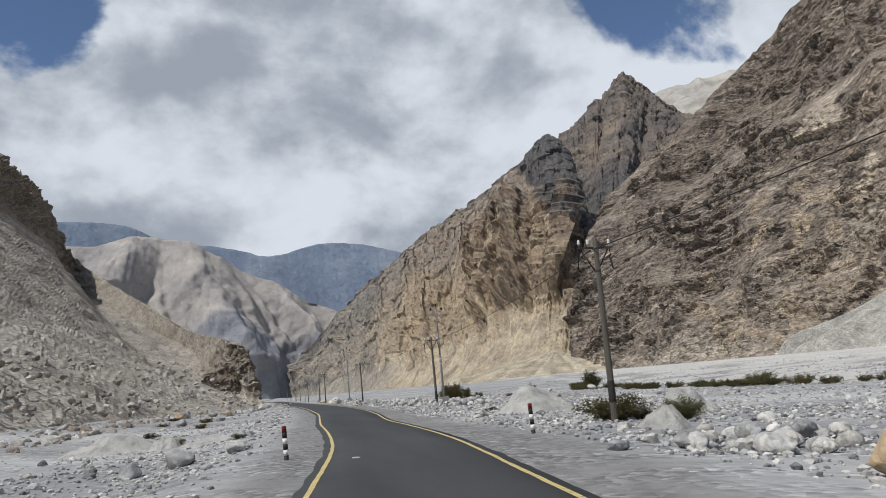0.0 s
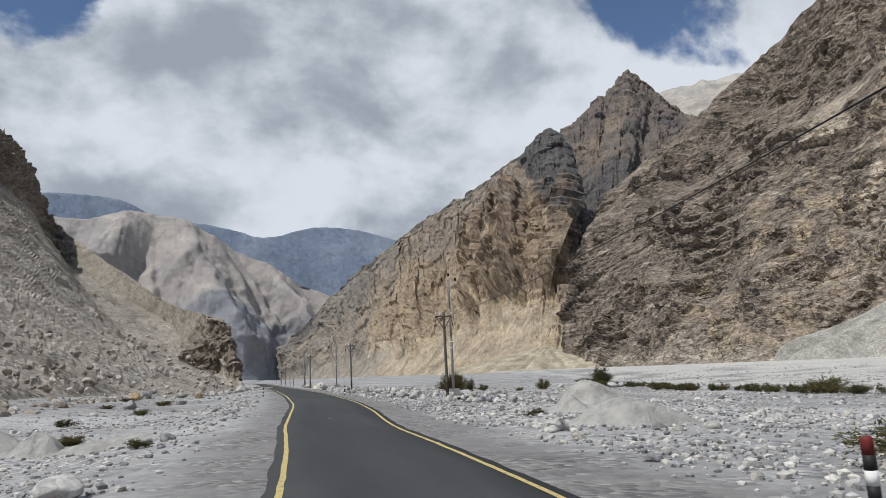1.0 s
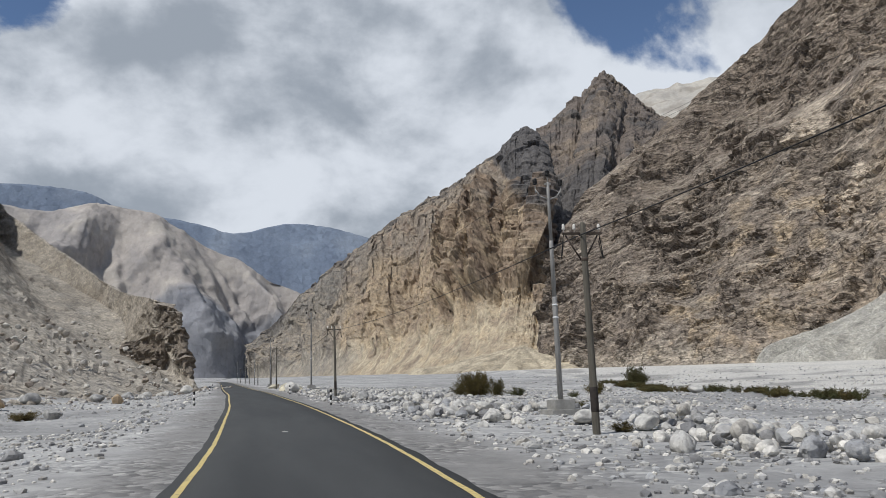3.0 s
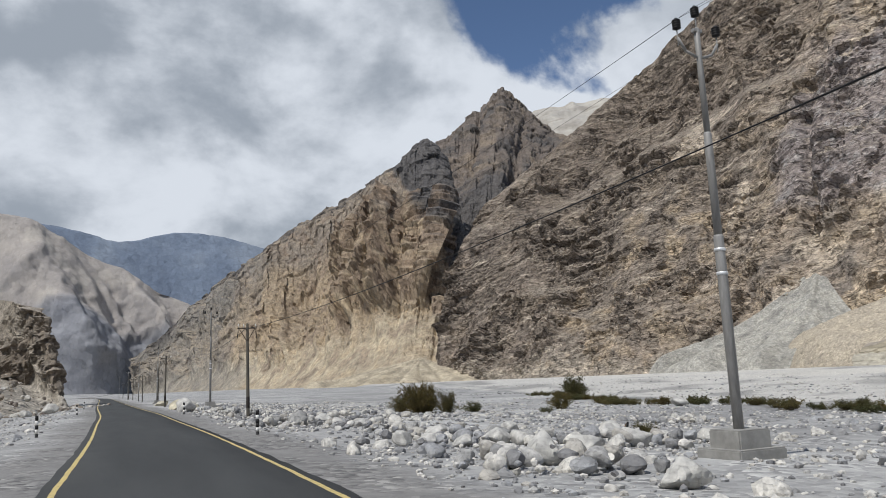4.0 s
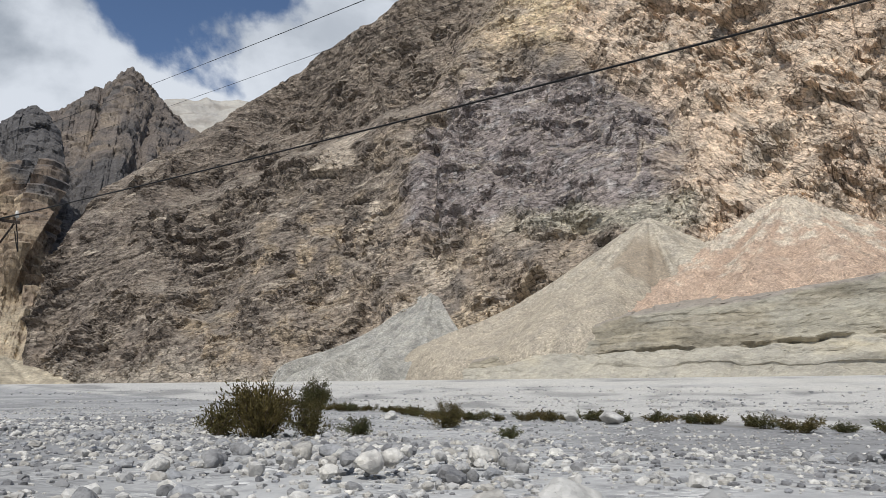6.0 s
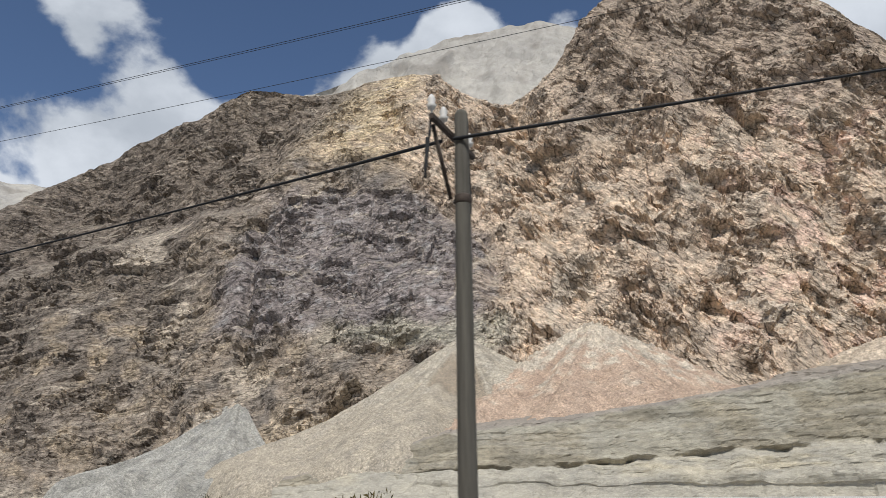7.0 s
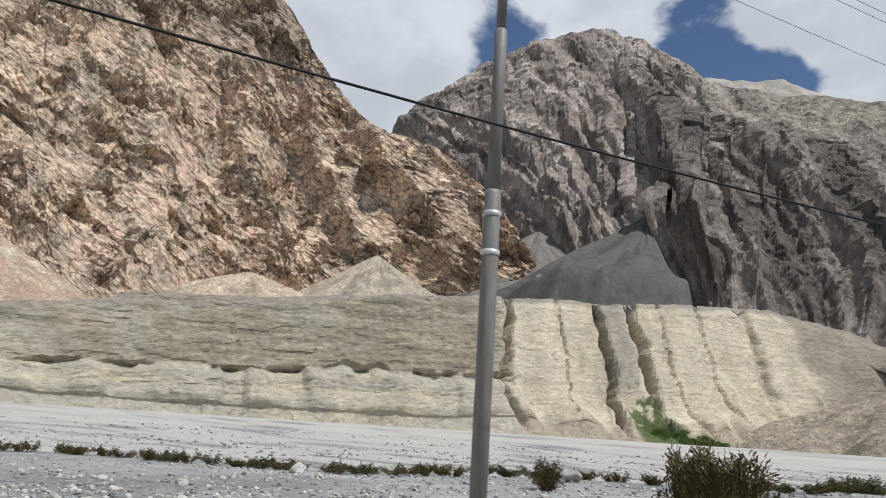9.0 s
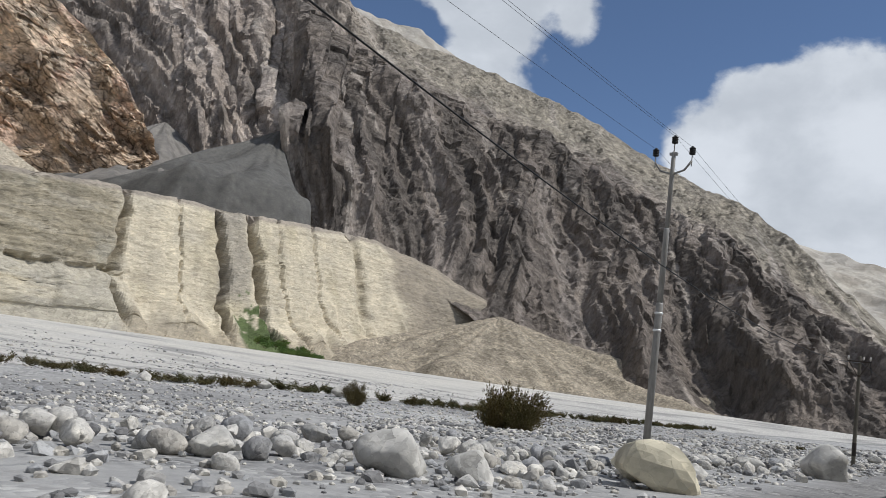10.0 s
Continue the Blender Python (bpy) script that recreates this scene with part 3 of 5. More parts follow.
def build_mountains():
    rock = strata_rock("fractured_rock", 5.5, 1.0, (0.5, 0.6, 1.7), 0.36, (radians(20), radians(-14), radians(20)), 0.30, warp=0.05, joints=0.9, grit=0.04)
    slab_rock = strata_rock("slabby_rock", 7.0, 1.0, (0.5, 0.5, 1.6), 0.34, (radians(-35), radians(-14), radians(-10)), 0.30, warp=0.05, joints=1.0, grit=0.04)
    rib_rock = strata_rock("ribbed_rock", 8.0, 0.8, (1.1, 1.1, 0.55), 0.22, streak=(1.1, 1.1, 0.5), fine=0.35, warp=0.10, joints=0.35)
    far_rock = strata_rock("distant_rock", 30.0, 0.3, (1, 1, 0.7), 0.09, warp=0.12)
    scree = strata_rock("scree", 1.8, 0.55, (1, 1, 1), 0.32, warp=0.12, fine=0.5)
    grit = strata_rock("fine_grit", 1.2, 0.2, (1, 1, 1), 0.12, warp=0.12, fine=0.5)
    silt = strata_rock("bedded_silt", 3.0, 0.3, (0.6, 0.6, 1.5), 0.16, streak=(0.5, 0.5, 1.6), warp=0.15)

    def wall_cuts(p):
        """A sloping ledge, with the rock above it set back, and the deep groove of a fault."""
        y, z = p[:, 1] + 14 * perlin(p / 40), p[:, 2] + 9 * perlin(p / 31 + 7)
        ledge = 40 * smoothstep(-95, 0, z - ramp_z(y)) * smoothstep(740, 820, y) * smoothstep(1230, 1150, y)
        fault = 15 * np.exp(-(((y - np.interp(z, [150, 328, 460], [672, 727, 748])) / 9) ** 2)) * smoothstep(140, 200, z) * smoothstep(520, 450, z)
        gully = 17 * np.exp(-(((y - slate_edge(z)) / 13) ** 2)) * smoothstep(215, 280, z) * smoothstep(560, 470, z)
        return ledge + fault + gully

    # --- the great brown wall across the river, and the crag at its southern end ---
    def wall_rough(p, u, v):
        big, mid = fbm(p / 170, 2), fbm(p / 45 + 30, 2)
        spurs = 26 * fbm(downhill(u, v, 2300, 700, p, 0.5, 60) / 210 + 2, 3, 0.45, True) - 17
        steps = 7 * fbm(p / 70 + 4, 3)
        south = southness(p, big, mid)
        # smooth slabs beside broken ground; the loose grit of the ledge lies smooth
        broken = 0.25 + 1.0 * smoothstep(-0.18, 0.22, fbm(p / 70 + 5, 3))
        y, z = p[:, 1], p[:, 2]
        loose = smoothstep(-98, -80, z - ramp_z(y)) * smoothstep(0, -26, z - ramp_z(y)) * smoothstep(745, 800, y)
        beds = bedded(p, GENTLE, ((52, 6.0), (23, 2.5), (11, 1.1), (5.5, 0.5)), 2.4)
        slabs = bedded(p, SLABS, ((64, 9.0), (28, 4.2), (13, 1.6), (6.5, 0.6)), 2.0)
        pillars = bedded(p, STEEP, ((44, 4.0), (17, 1.8)), 2.2)
        rock_d = (beds * (1 - south) + slabs * south + pillars * 0.7) * broken * (1 - 0.85 * loose) * (1 - 0.7 * smoothstep(0.90, 0.98, v))
        env = 0.2 + 0.8 * smoothstep(0.0, 0.10, v)
        ends = smoothstep(0, 0.02, u) * smoothstep(1, 0.996, u)
        return ((spurs + steps) * (1 - 0.7 * smoothstep(0.9, 1.0, v)) + rock_d) * env * (0.3 + 0.7 * ends) - wall_cuts(p) * smoothstep(1.0, 0.92, v)

    wall = [(468, 1190, 2, 508, 1262, 70), (490, 1110, 3, 598, 1306, 292), (520, 960, 3, 690, 1290, 375), (560, 860, 2, 780, 1250, 454),
            (600, 780, 1, 880, 1180, 548), (640, 700, 4, 930, 1085, 614), (670, 610, 8, 950, 965, 650), (700, 520, 16, 985, 885, 702), (732, 430, 38, 1080, 800, 716), (770, 350, 62, 1200, 665, 786)]
    crag = [(800, 290, 76, 1250, 560, 735), (840, 225, 88, 1215, 470, 690), (880, 165, 100, 1178, 375, 725), (905, 130, 106, 1164, 315, 790), (955, 65, 120, 1184, 235, 842), (1010, 0, 138, 1194, 150, 832),
            (1040, -50, 148, 1198, 0, 776), (1056, -110, 160, 1190, -110, 657), (1055, -160, 170, 1140, -180, 526), (1045, -220, 180, 1085, -240, 442), (1005, -310, 185, 1034, -318, 408), (950, -385, 187, 975, -390, 328), (922, -440, 188, 936, -446, 228)]
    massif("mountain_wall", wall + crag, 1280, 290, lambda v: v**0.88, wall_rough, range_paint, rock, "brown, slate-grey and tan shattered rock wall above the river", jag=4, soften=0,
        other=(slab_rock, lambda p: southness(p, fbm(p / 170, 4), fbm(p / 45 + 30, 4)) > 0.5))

    def pale_paint(p, u, v, n):
        c = np.tile(np.array([0.40, 0.375, 0.335]), (len(p), 1))
        return lerp_col(c, (0.30, 0.275, 0.24), smoothstep(0, 0.4, fbm(p / 120, 4)))

    def soft_rough(p, u, v):
        return 34 * fbm(p * (1, 1, 0.5) / 300, 4, 0.5, True) - 22 + 8 * fbm(p / 50, 3)

    massif("mountain_shoulder", [(1400, 1500, 500, 1640, 1560, 1020), (1450, 1250, 500, 1763, 1357, 1180), (1500, 1050, 550, 1897, 1156, 1295), (1550, 900, 600, 1978, 1005, 1370),
        (1600, 740, 600, 2062, 807, 1428), (1650, 560, 600, 2137, 561, 1415), (1700, 380, 600, 2160, 330, 1340)],
        240, 110, lambda v: v, soft_rough, pale_paint, far_rock, "pale grey upper slope of bare rock")

    # --- spur with standing ribs, and the peaks behind it ---
    def spur_stand(p, u, v):
        """The standing pillars: a cliff that rises from v 0.22 to a stepped top."""
        top = 0.62 - 0.45 * np.maximum(u - 0.60, 0) + 0.03 * perlin(p / 40)
        w = (v + 0.02 * perlin(p / 50) - 0.22) / (top - 0.22)
        return smoothstep(0.515, 0.54, u + 0.01 * perlin(p / 60)) * smoothstep(0.82, 0.79, u) * np.clip(w, 0, 1) * smoothstep(1.22, 1.0, w)

    def pillars(p, u):
        """How far each pillar stands out: it swells to its southern edge and breaks off in a slot."""
        w = u + 0.006 * perlin(p * (1, 1, 0.25) / 60) + 0.002 * perlin(p / 20)
        big = np.interp(w, [0.515, 0.538, 0.544, 0.576, 0.584, 0.630, 0.636, 0.668, 0.680, 0.715, 0.722, 0.752, 0.766, 0.82], [0, 42, 0, 55, 5, 70, 45, 105, 0, 45, 20, 80, 0, 20])
        return big + 9 * blocks(p * (1, 1, 0.10) / 24) + 5 * blocks(p * (1, 1, 0.12) / 11)

    def spur_shade(p):
        """East of a steep plane the flank's shade is painted dark."""
        a, b, eye = Vector((705, 1987, 561)), Vector((698, 1709, 320)), Vector((-1, -48, 1.5))
        n = np.array((a - eye).cross(b - eye).normalized()[:])
        d = (p - np.array(eye[:])) @ n
        return -d if n[0] < 0 else d

    def spur_rough(p, u, v):
        ribs = 40 * fbm(downhill(u, v, 2000, 600, p, 0.3) / 170, 4, 0.5, True) - 26
        stand = spur_stand(p, u, v)
        chips = 5 * blocks(p * (1, 1, 0.6) / 46) + 2.2 * blocks(p * (1, 1, 0.6) / 21) + 1.0 * blocks(p * (1, 1, 0.7) / 10)
        bare = smoothstep(0.08, 0.26, v + 0.12 * fbm(p / 130, 3))
        return (ribs * (1 - 0.8 * smoothstep(0.85, 1.0, v)) * (1 - 0.7 * stand) * (0.4 + 0.6 * bare) + 32 * stand + pillars(p, u) * smoothstep(0.0, 0.09, stand) + chips * (0.4 + 0.6 * bare) * (1 - 0.6 * smoothstep(0.0, 0.14, stand))) * (0.2 + 0.8 * smoothstep(0.02, 0.25, v))

    def spur_paint(p, u, v, n):
        big, mid = fbm(p * (1, 1, 0.5) / 160 + 3, 4), fbm(p * (1, 1, 0.5) / 50 + 8, 5)
        c = np.tile(np.array([0.345, 0.272, 0.19]), (len(p), 1))
        c = lerp_col(c, (0.45, 0.385, 0.28), smoothstep(0.26, 0.14, v + 0.15 * big))
        c = lerp_col(c, (0.245, 0.212, 0.18), smoothstep(0.55, 0.72, v + 0.25 * big) * 0.8)
        c = lerp_col(c, (0.26, 0.198, 0.15), smoothstep(0.05, 0.3, mid) * 0.65)
        c = lerp_col(c, (0.44, 0.345, 0.23), smoothstep(0.05, 0.3, -mid) * smoothstep(0.6, 0.4, v) * 0.6)
        c = lerp_col(c, (0.23, 0.222, 0.205), smoothstep(0.32, 0.18, u + 0.1 * big) * 0.7)
        # painted shade: a thin band along the crest, turned away from the sun
        c = lerp_col(c, (0.115, 0.105, 0.10), smoothstep(0.90, 0.95, v + 0.06 * mid) * 0.9)
        # painted shade on the eastern flank, pale rock below it
        east = spur_shade(p) + 16 * mid + 14 * big + 12
        c = lerp_col(c, (0.105, 0.10, 0.10), smoothstep(-4, 8, east) * smoothstep(0.40, 0.48, v) * 0.97)
        c = lerp_col(c, (0.38, 0.35, 0.29), smoothstep(10, 22, east) * smoothstep(0.40, 0.34, v) * 0.7)
        stand = spur_stand(p, u, v)
        c = lerp_col(c, (0.25, 0.185, 0.132), smoothstep(0.02, 0.08, stand) * smoothstep(-0.25, 0.15, mid) * 0.7)
        c = c * (1 + 0.3 * fbm(p / 14, 3))[:, None]
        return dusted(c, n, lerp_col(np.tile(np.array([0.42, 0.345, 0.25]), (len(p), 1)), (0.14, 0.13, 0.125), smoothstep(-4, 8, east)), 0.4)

    massif("mountain_spur", [(20, 2800, 4, 29, 2936, 118), (150, 2450, 6, 233, 2827, 312), (220, 2200, 7, 327, 2717, 392), (297, 1914, 8, 444, 2599, 474), (340, 1750, 8, 514, 2484, 524),
        (372, 1595, 9, 623, 2357, 576), (410, 1450, 10, 722, 2224, 636), (440, 1350, 9, 815, 2090, 715), (480, 1290, 5, 850, 2020, 595), (520, 1300, 8, 810, 1850, 415), (560, 1330, 20, 790, 1700, 320)],
        620, 220, lambda v: v**0.75, spur_rough, spur_paint, rib_rock, "orange-tan rock spur with dark standing ribs and gullies", jag=7, soften=0)

    def peak_paint(p, u, v, n):
        c = np.tile(np.array([0.178, 0.150, 0.130]), (len(p), 1))
        c = lerp_col(c, (0.24, 0.195, 0.152), smoothstep(0.05, 0.35, fbm(p * (1, 1, 0.4) / 120, 4)))
        return lerp_col(c, (0.115, 0.107, 0.103), np.maximum(smoothstep(0.05, 0.35, fbm(p * (1, 1, 0.5) / 160 + 44, 4)) * 0.8, smoothstep(0.42, 0.30, v + 0.15 * fbm(p / 90, 3))))

    def peak_rough(p, u, v):
        rib = 34 * fbm(downhill(u, v, 1300, 900, p, 0.3) / 230, 4, 0.5, True) - 22
        return (rib * (1 - 0.8 * smoothstep(0.8, 1.0, v)) + 7 * blocks(p * (1, 1, 0.4) / 60) + 3.5 * blocks(p * (1, 1, 0.5) / 26)) * smoothstep(-0.1, 0.3, v)

    massif("mountain_peak", [(640, 2500, 400, 900, 3040, 740), (700, 2300, 420, 1010, 3050, 850), (760, 2200, 400, 1136, 3034, 958), (830, 2100, 390, 1291, 3080, 1068), (880, 2000, 370, 1453, 3119, 1204),
        (906, 1975, 365, 1514, 3090, 1260), (930, 1950, 360, 1572, 3062, 1325), (955, 1925, 360, 1630, 3032, 1258), (980, 1900, 360, 1687, 3002, 1200), (1030, 1850, 370, 1704, 2870, 1070), (1100, 1800, 380, 1720, 2700, 960)],
        320, 170, lambda v: v**0.9, peak_rough, peak_paint, rib_rock, "dark grey pointed rock peak behind the spur", jag=12, soften=0)
    massif("mountain_ridge", [(1500, 2600, 700, 1950, 3760, 1420), (1600, 2500, 700, 2113, 3680, 1475), (1700, 2400, 700, 2266, 3589, 1490), (1850, 2300, 700, 2483, 3445, 1515), (2000, 2200, 700, 2700, 3200, 1510)],
        150, 70, lambda v: v, soft_rough, pale_paint, far_rock, "pale grey far ridge behind the peak")

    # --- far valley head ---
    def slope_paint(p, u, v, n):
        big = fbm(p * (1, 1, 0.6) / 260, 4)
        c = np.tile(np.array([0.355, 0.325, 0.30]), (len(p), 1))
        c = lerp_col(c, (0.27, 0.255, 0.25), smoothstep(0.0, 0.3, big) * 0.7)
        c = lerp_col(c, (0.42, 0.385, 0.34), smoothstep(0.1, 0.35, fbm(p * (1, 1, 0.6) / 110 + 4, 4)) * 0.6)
        # a cloud shadow over the lower slope, painted in as blue-grey
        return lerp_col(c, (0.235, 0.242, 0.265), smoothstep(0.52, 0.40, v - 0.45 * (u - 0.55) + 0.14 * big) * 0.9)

    def slope_rough(p, u, v):
        w = u + 0.03 * perlin(p / 330) + 0.010 * perlin(p / 110)
        ridge = 0.0
        for u0, lean, half, high in ((0.14, 0.12, 0.14, 110), (0.36, -0.16, 0.13, 140), (0.50, 0.16, 0.12, 150), (0.68, 0.24, 0.11, 110), (0.84, 0.20, 0.10, 80), (0.43, 0.06, 0.05, 50), (0.58, 0.28, 0.05, 50), (0.27, -0.16, 0.05, 50), (0.75, 0.28, 0.04, 40)):
            ridge = np.maximum(ridge, high * (1 - np.abs(w - u0 - lean * (1 - v)) / half))
        return (ridge + 42 * fbm(p * (1, 1, 0.7) / 230, 5, 0.52, True) - 90) * smoothstep(0.0, 0.3, v) * (1 - 0.75 * smoothstep(0.6, 1.0, v))

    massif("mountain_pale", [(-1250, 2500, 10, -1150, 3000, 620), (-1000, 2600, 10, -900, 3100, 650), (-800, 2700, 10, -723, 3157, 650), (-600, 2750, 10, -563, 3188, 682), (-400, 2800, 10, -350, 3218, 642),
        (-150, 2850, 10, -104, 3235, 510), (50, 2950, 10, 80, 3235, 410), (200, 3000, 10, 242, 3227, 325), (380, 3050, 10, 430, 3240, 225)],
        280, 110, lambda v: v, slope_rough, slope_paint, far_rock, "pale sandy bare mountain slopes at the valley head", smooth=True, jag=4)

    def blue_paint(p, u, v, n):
        # the blue of distance haze is put into the base colour
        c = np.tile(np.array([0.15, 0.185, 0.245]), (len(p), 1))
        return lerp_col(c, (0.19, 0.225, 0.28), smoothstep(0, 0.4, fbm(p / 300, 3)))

    def blue_rough(p, u, v):
        return (34 * fbm(p / 520, 3, 0.45) + 16 * fbm(p / 700, 2, 0.4, True) - 10) * (1 - 0.85 * smoothstep(0.5, 1, v))

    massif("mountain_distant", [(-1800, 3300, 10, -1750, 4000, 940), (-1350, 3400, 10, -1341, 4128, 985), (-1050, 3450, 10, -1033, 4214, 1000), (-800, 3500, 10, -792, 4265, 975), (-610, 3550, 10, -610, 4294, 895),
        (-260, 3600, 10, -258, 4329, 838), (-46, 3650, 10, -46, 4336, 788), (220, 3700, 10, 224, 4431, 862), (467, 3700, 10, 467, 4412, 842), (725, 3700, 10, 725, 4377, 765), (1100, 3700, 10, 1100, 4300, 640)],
        280, 80, lambda v: v, blue_rough, blue_paint, far_rock, "distant mountain range, haze painted blue into its rock", smooth=True, jag=5)

    # --- bedded river terrace under the crag ---
    def terrace_bend(v):
        return np.interp(v, [0, 0.10, 0.25, 0.93, 1.0], [0, 0.34, 0.58, 0.93, 1.0])

    # gullies cut into the southern face: place along y, half width, depth
    cuts = [(-250, 3.0, 15), (-303, 1.0, 4), (-346, 3.2, 20), (-386, 4.0, 24), (-419, 1.0, 4), (-470, 1.4, 4), (-530, 5, 8)]

    def terrace_cut(p, v):
        d = 0.0
        for k, (y0, w, deep) in enumerate(cuts):
            bendy = y0 + (22 if k == 0 else 9) * np.sin(v * 4.0 + k) * (1 - v) + 7 * perlin(np.c_[p[:, 2] / 26, 0 * v + 3.7 * k, 0 * v]) + 3.5 * perlin(np.c_[p[:, 2] / 8, 0 * v + 5.3 * k, 0 * v])
            wide = w * (1.1 + 1.1 * perlin(np.c_[p[:, 2] / 17, 0 * v + 9.1 * k, 0 * v]))
            d = d + deep * np.exp(-(((p[:, 1] - bendy) / wide) ** 2))
        return d

    def terrace_rough(p, u, v):
        south = smoothstep(-235, -262, p[:, 1])
        face = smoothstep(0.03, 0.15, v) * smoothstep(1.10, 1.0, v)
        ribs = (2.6 * fbm(p * (1, 1, 0.2) / 60, 3, 0.45, True) + 0.5 * fbm(p * (1, 1, 0.5) / 14, 3) - 2) * south + (3.5 * fbm(p * (1, 1, 0.35) / 70, 3) + 1.0 * fbm(p / 12, 3)) * (1 - south)
        hollow = -6 * smoothstep(0.03, 0.0, np.abs(v - 0.43)) * smoothstep(0.0, 0.3, fbm(p * (1, 1, 0) / 24 + 4, 3)) * (1 - south)
        lip = v + 0.05 * fbm(p * (1, 1, 0) / 18 + 8, 4) + 0.10 * fbm(p * (1, 1, 0) / 110 + 3, 2)
        apron = (-5 * smoothstep(0.455, 0.43, lip) * smoothstep(-0.15, 0.15, fbm(p * (1, 1, 0) / 40 + 2, 2)) + 11 * smoothstep(0.43, 0.33, lip) + 2.0 * smoothstep(0.72, 0.69, lip)) * (1 - south)
        ledge = (0.55 * blocks(p * (0.2, 0.2, 1.6) / 7) + 0.35 * blocks(p * (0.6, 0.6, 1.4) / 4)) * (0.8 - 0.4 * south)
        swell = p[:, 1] / 46 + 0.6 * perlin(p * (1, 1, 0) / 60)
        fans = 13 * np.clip(0.10 + 0.34 * (1 - np.abs(2 * (swell - np.floor(swell)) - 1)) - v, 0, 1) / 0.3 * south
        top = 2.0 * fbm(p / 30, 3) + 0.9 * blocks(p / 6)
        return (ribs - terrace_cut(p, v) * smoothstep(-0.1, 0.2, v) + hollow + apron + ledge + fans) * face + top * (1 - face)

    def terrace_paint(p, u, v, n):
        south = smoothstep(-232, -252, p[:, 1] + 5 * fbm(p / 12, 2))
        big, lay = fbm(p * (1, 1, 2) / 70, 4), fbm(p * (0.15, 0.15, 1.6) / 9 + 5, 3)
        lip = v + 0.05 * fbm(p * (1, 1, 0) / 18 + 8, 4) + 0.10 * fbm(p * (1, 1, 0) / 110 + 3, 2)
        c = np.tile(np.array([0.285, 0.252, 0.188]), (len(p), 1))
        c = lerp_col(c, (0.215, 0.192, 0.145), smoothstep(0.0, 0.3, lay) * 0.75)
        c = lerp_col(c, (0.36, 0.33, 0.27), smoothstep(0.05, 0.3, -lay) * 0.5)
        c = c * (1 + 0.3 * fbm(p / 5, 3))[:, None]
        c = lerp_col(c, (0.38, 0.36, 0.30), smoothstep(0.1, 0.35, big) * 0.5)
        c = lerp_col(c, (0.385, 0.357, 0.295), smoothstep(0.44, 0.42, lip) * 0.95)
        c = lerp_col(c, (0.50, 0.43, 0.30), smoothstep(0.02, 0.2, lay) * smoothstep(0.45, 0.3, lip) * smoothstep(0.16, 0.26, v) * smoothstep(-0.1, 0.2, big) * 0.7)
        c = lerp_col(c, (0.47, 0.42, 0.32), smoothstep(0.1, 0.35, big + 0.3 * lay) * smoothstep(0.55, 0.35, v) * 0.6)
        cream = np.tile(np.array([0.52, 0.465, 0.36]), (len(p), 1))
        cream = lerp_col(cream, (0.40, 0.355, 0.26), smoothstep(0.05, 0.4, fbm(p * (1, 1, 0.3) / 45 + 7, 3)) * 0.8)
        cream = lerp_col(cream, (0.36, 0.31, 0.235), smoothstep(0.12, 0.36, lay) * 0.35)
        c = c * (1 - south[:, None]) + cream * south[:, None]
        c = lerp_col(c, (0.30, 0.265, 0.225), smoothstep(0.955, 0.985, v + 0.02 * big) * 0.9)
        c = lerp_col(c, (0.27, 0.236, 0.190), smoothstep(-555, -600, p[:, 1] + 30 * big) * 0.9)
        # grey-brown column between the two gullies
        c = lerp_col(c, (0.33, 0.30, 0.25), smoothstep(20, 12, np.abs(p[:, 1] + 362 + 6 * big)) * smoothstep(0.28, 0.42, v) * 0.85)
        # shade of the deep gullies, painted into their colour
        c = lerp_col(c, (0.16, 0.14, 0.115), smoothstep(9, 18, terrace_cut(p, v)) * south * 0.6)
        # brown rubble along the foot of the cream face
        c = lerp_col(c, (0.27, 0.235, 0.18), south * smoothstep(0.16, 0.08, v + 0.10 * fbm(p / 14, 3)) * 0.75)
        # willow green at the wet foot of the gullies
        wet = np.exp(-(((p[:, 1] + 372) / 26) ** 2)) * smoothstep(0.42, 0.12, v + 0.35 * fbm(p / 9, 3))
        return lerp_col(c, (0.10, 0.13, 0.055), smoothstep(0.35, 0.6, wet))

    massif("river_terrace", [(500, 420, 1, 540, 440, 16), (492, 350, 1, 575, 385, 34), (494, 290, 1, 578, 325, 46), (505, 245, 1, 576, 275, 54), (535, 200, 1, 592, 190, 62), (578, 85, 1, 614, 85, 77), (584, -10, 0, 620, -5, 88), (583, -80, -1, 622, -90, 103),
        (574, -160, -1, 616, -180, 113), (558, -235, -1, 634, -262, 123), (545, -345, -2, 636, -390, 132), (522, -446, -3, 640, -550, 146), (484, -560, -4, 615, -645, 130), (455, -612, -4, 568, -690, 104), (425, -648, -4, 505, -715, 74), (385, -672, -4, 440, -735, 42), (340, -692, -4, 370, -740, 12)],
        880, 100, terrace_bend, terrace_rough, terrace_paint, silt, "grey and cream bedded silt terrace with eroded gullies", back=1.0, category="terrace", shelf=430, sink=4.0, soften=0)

    # --- dark mountain down the valley ---
    def buttress(p, u, v):
        """The bluff that stands out of the dark mountain, with a sharp northern edge."""
        w = u + 0.012 * perlin(p / 60)
        return smoothstep(0.412, 0.428, w) * smoothstep(0.62, 0.47, w) * smoothstep(0.02, 0.16, v) * smoothstep(0.74, 0.52, v)

    def dark_rough(p, u, v):
        q = downhill(u + 0.16 * v, v, 2000, 750, p, 0.20, 40)
        ribs = 48 * fbm(q / 200 + 3, 4, 0.52, True) - 31 + 10 * fbm(p / 130 + 6, 3)
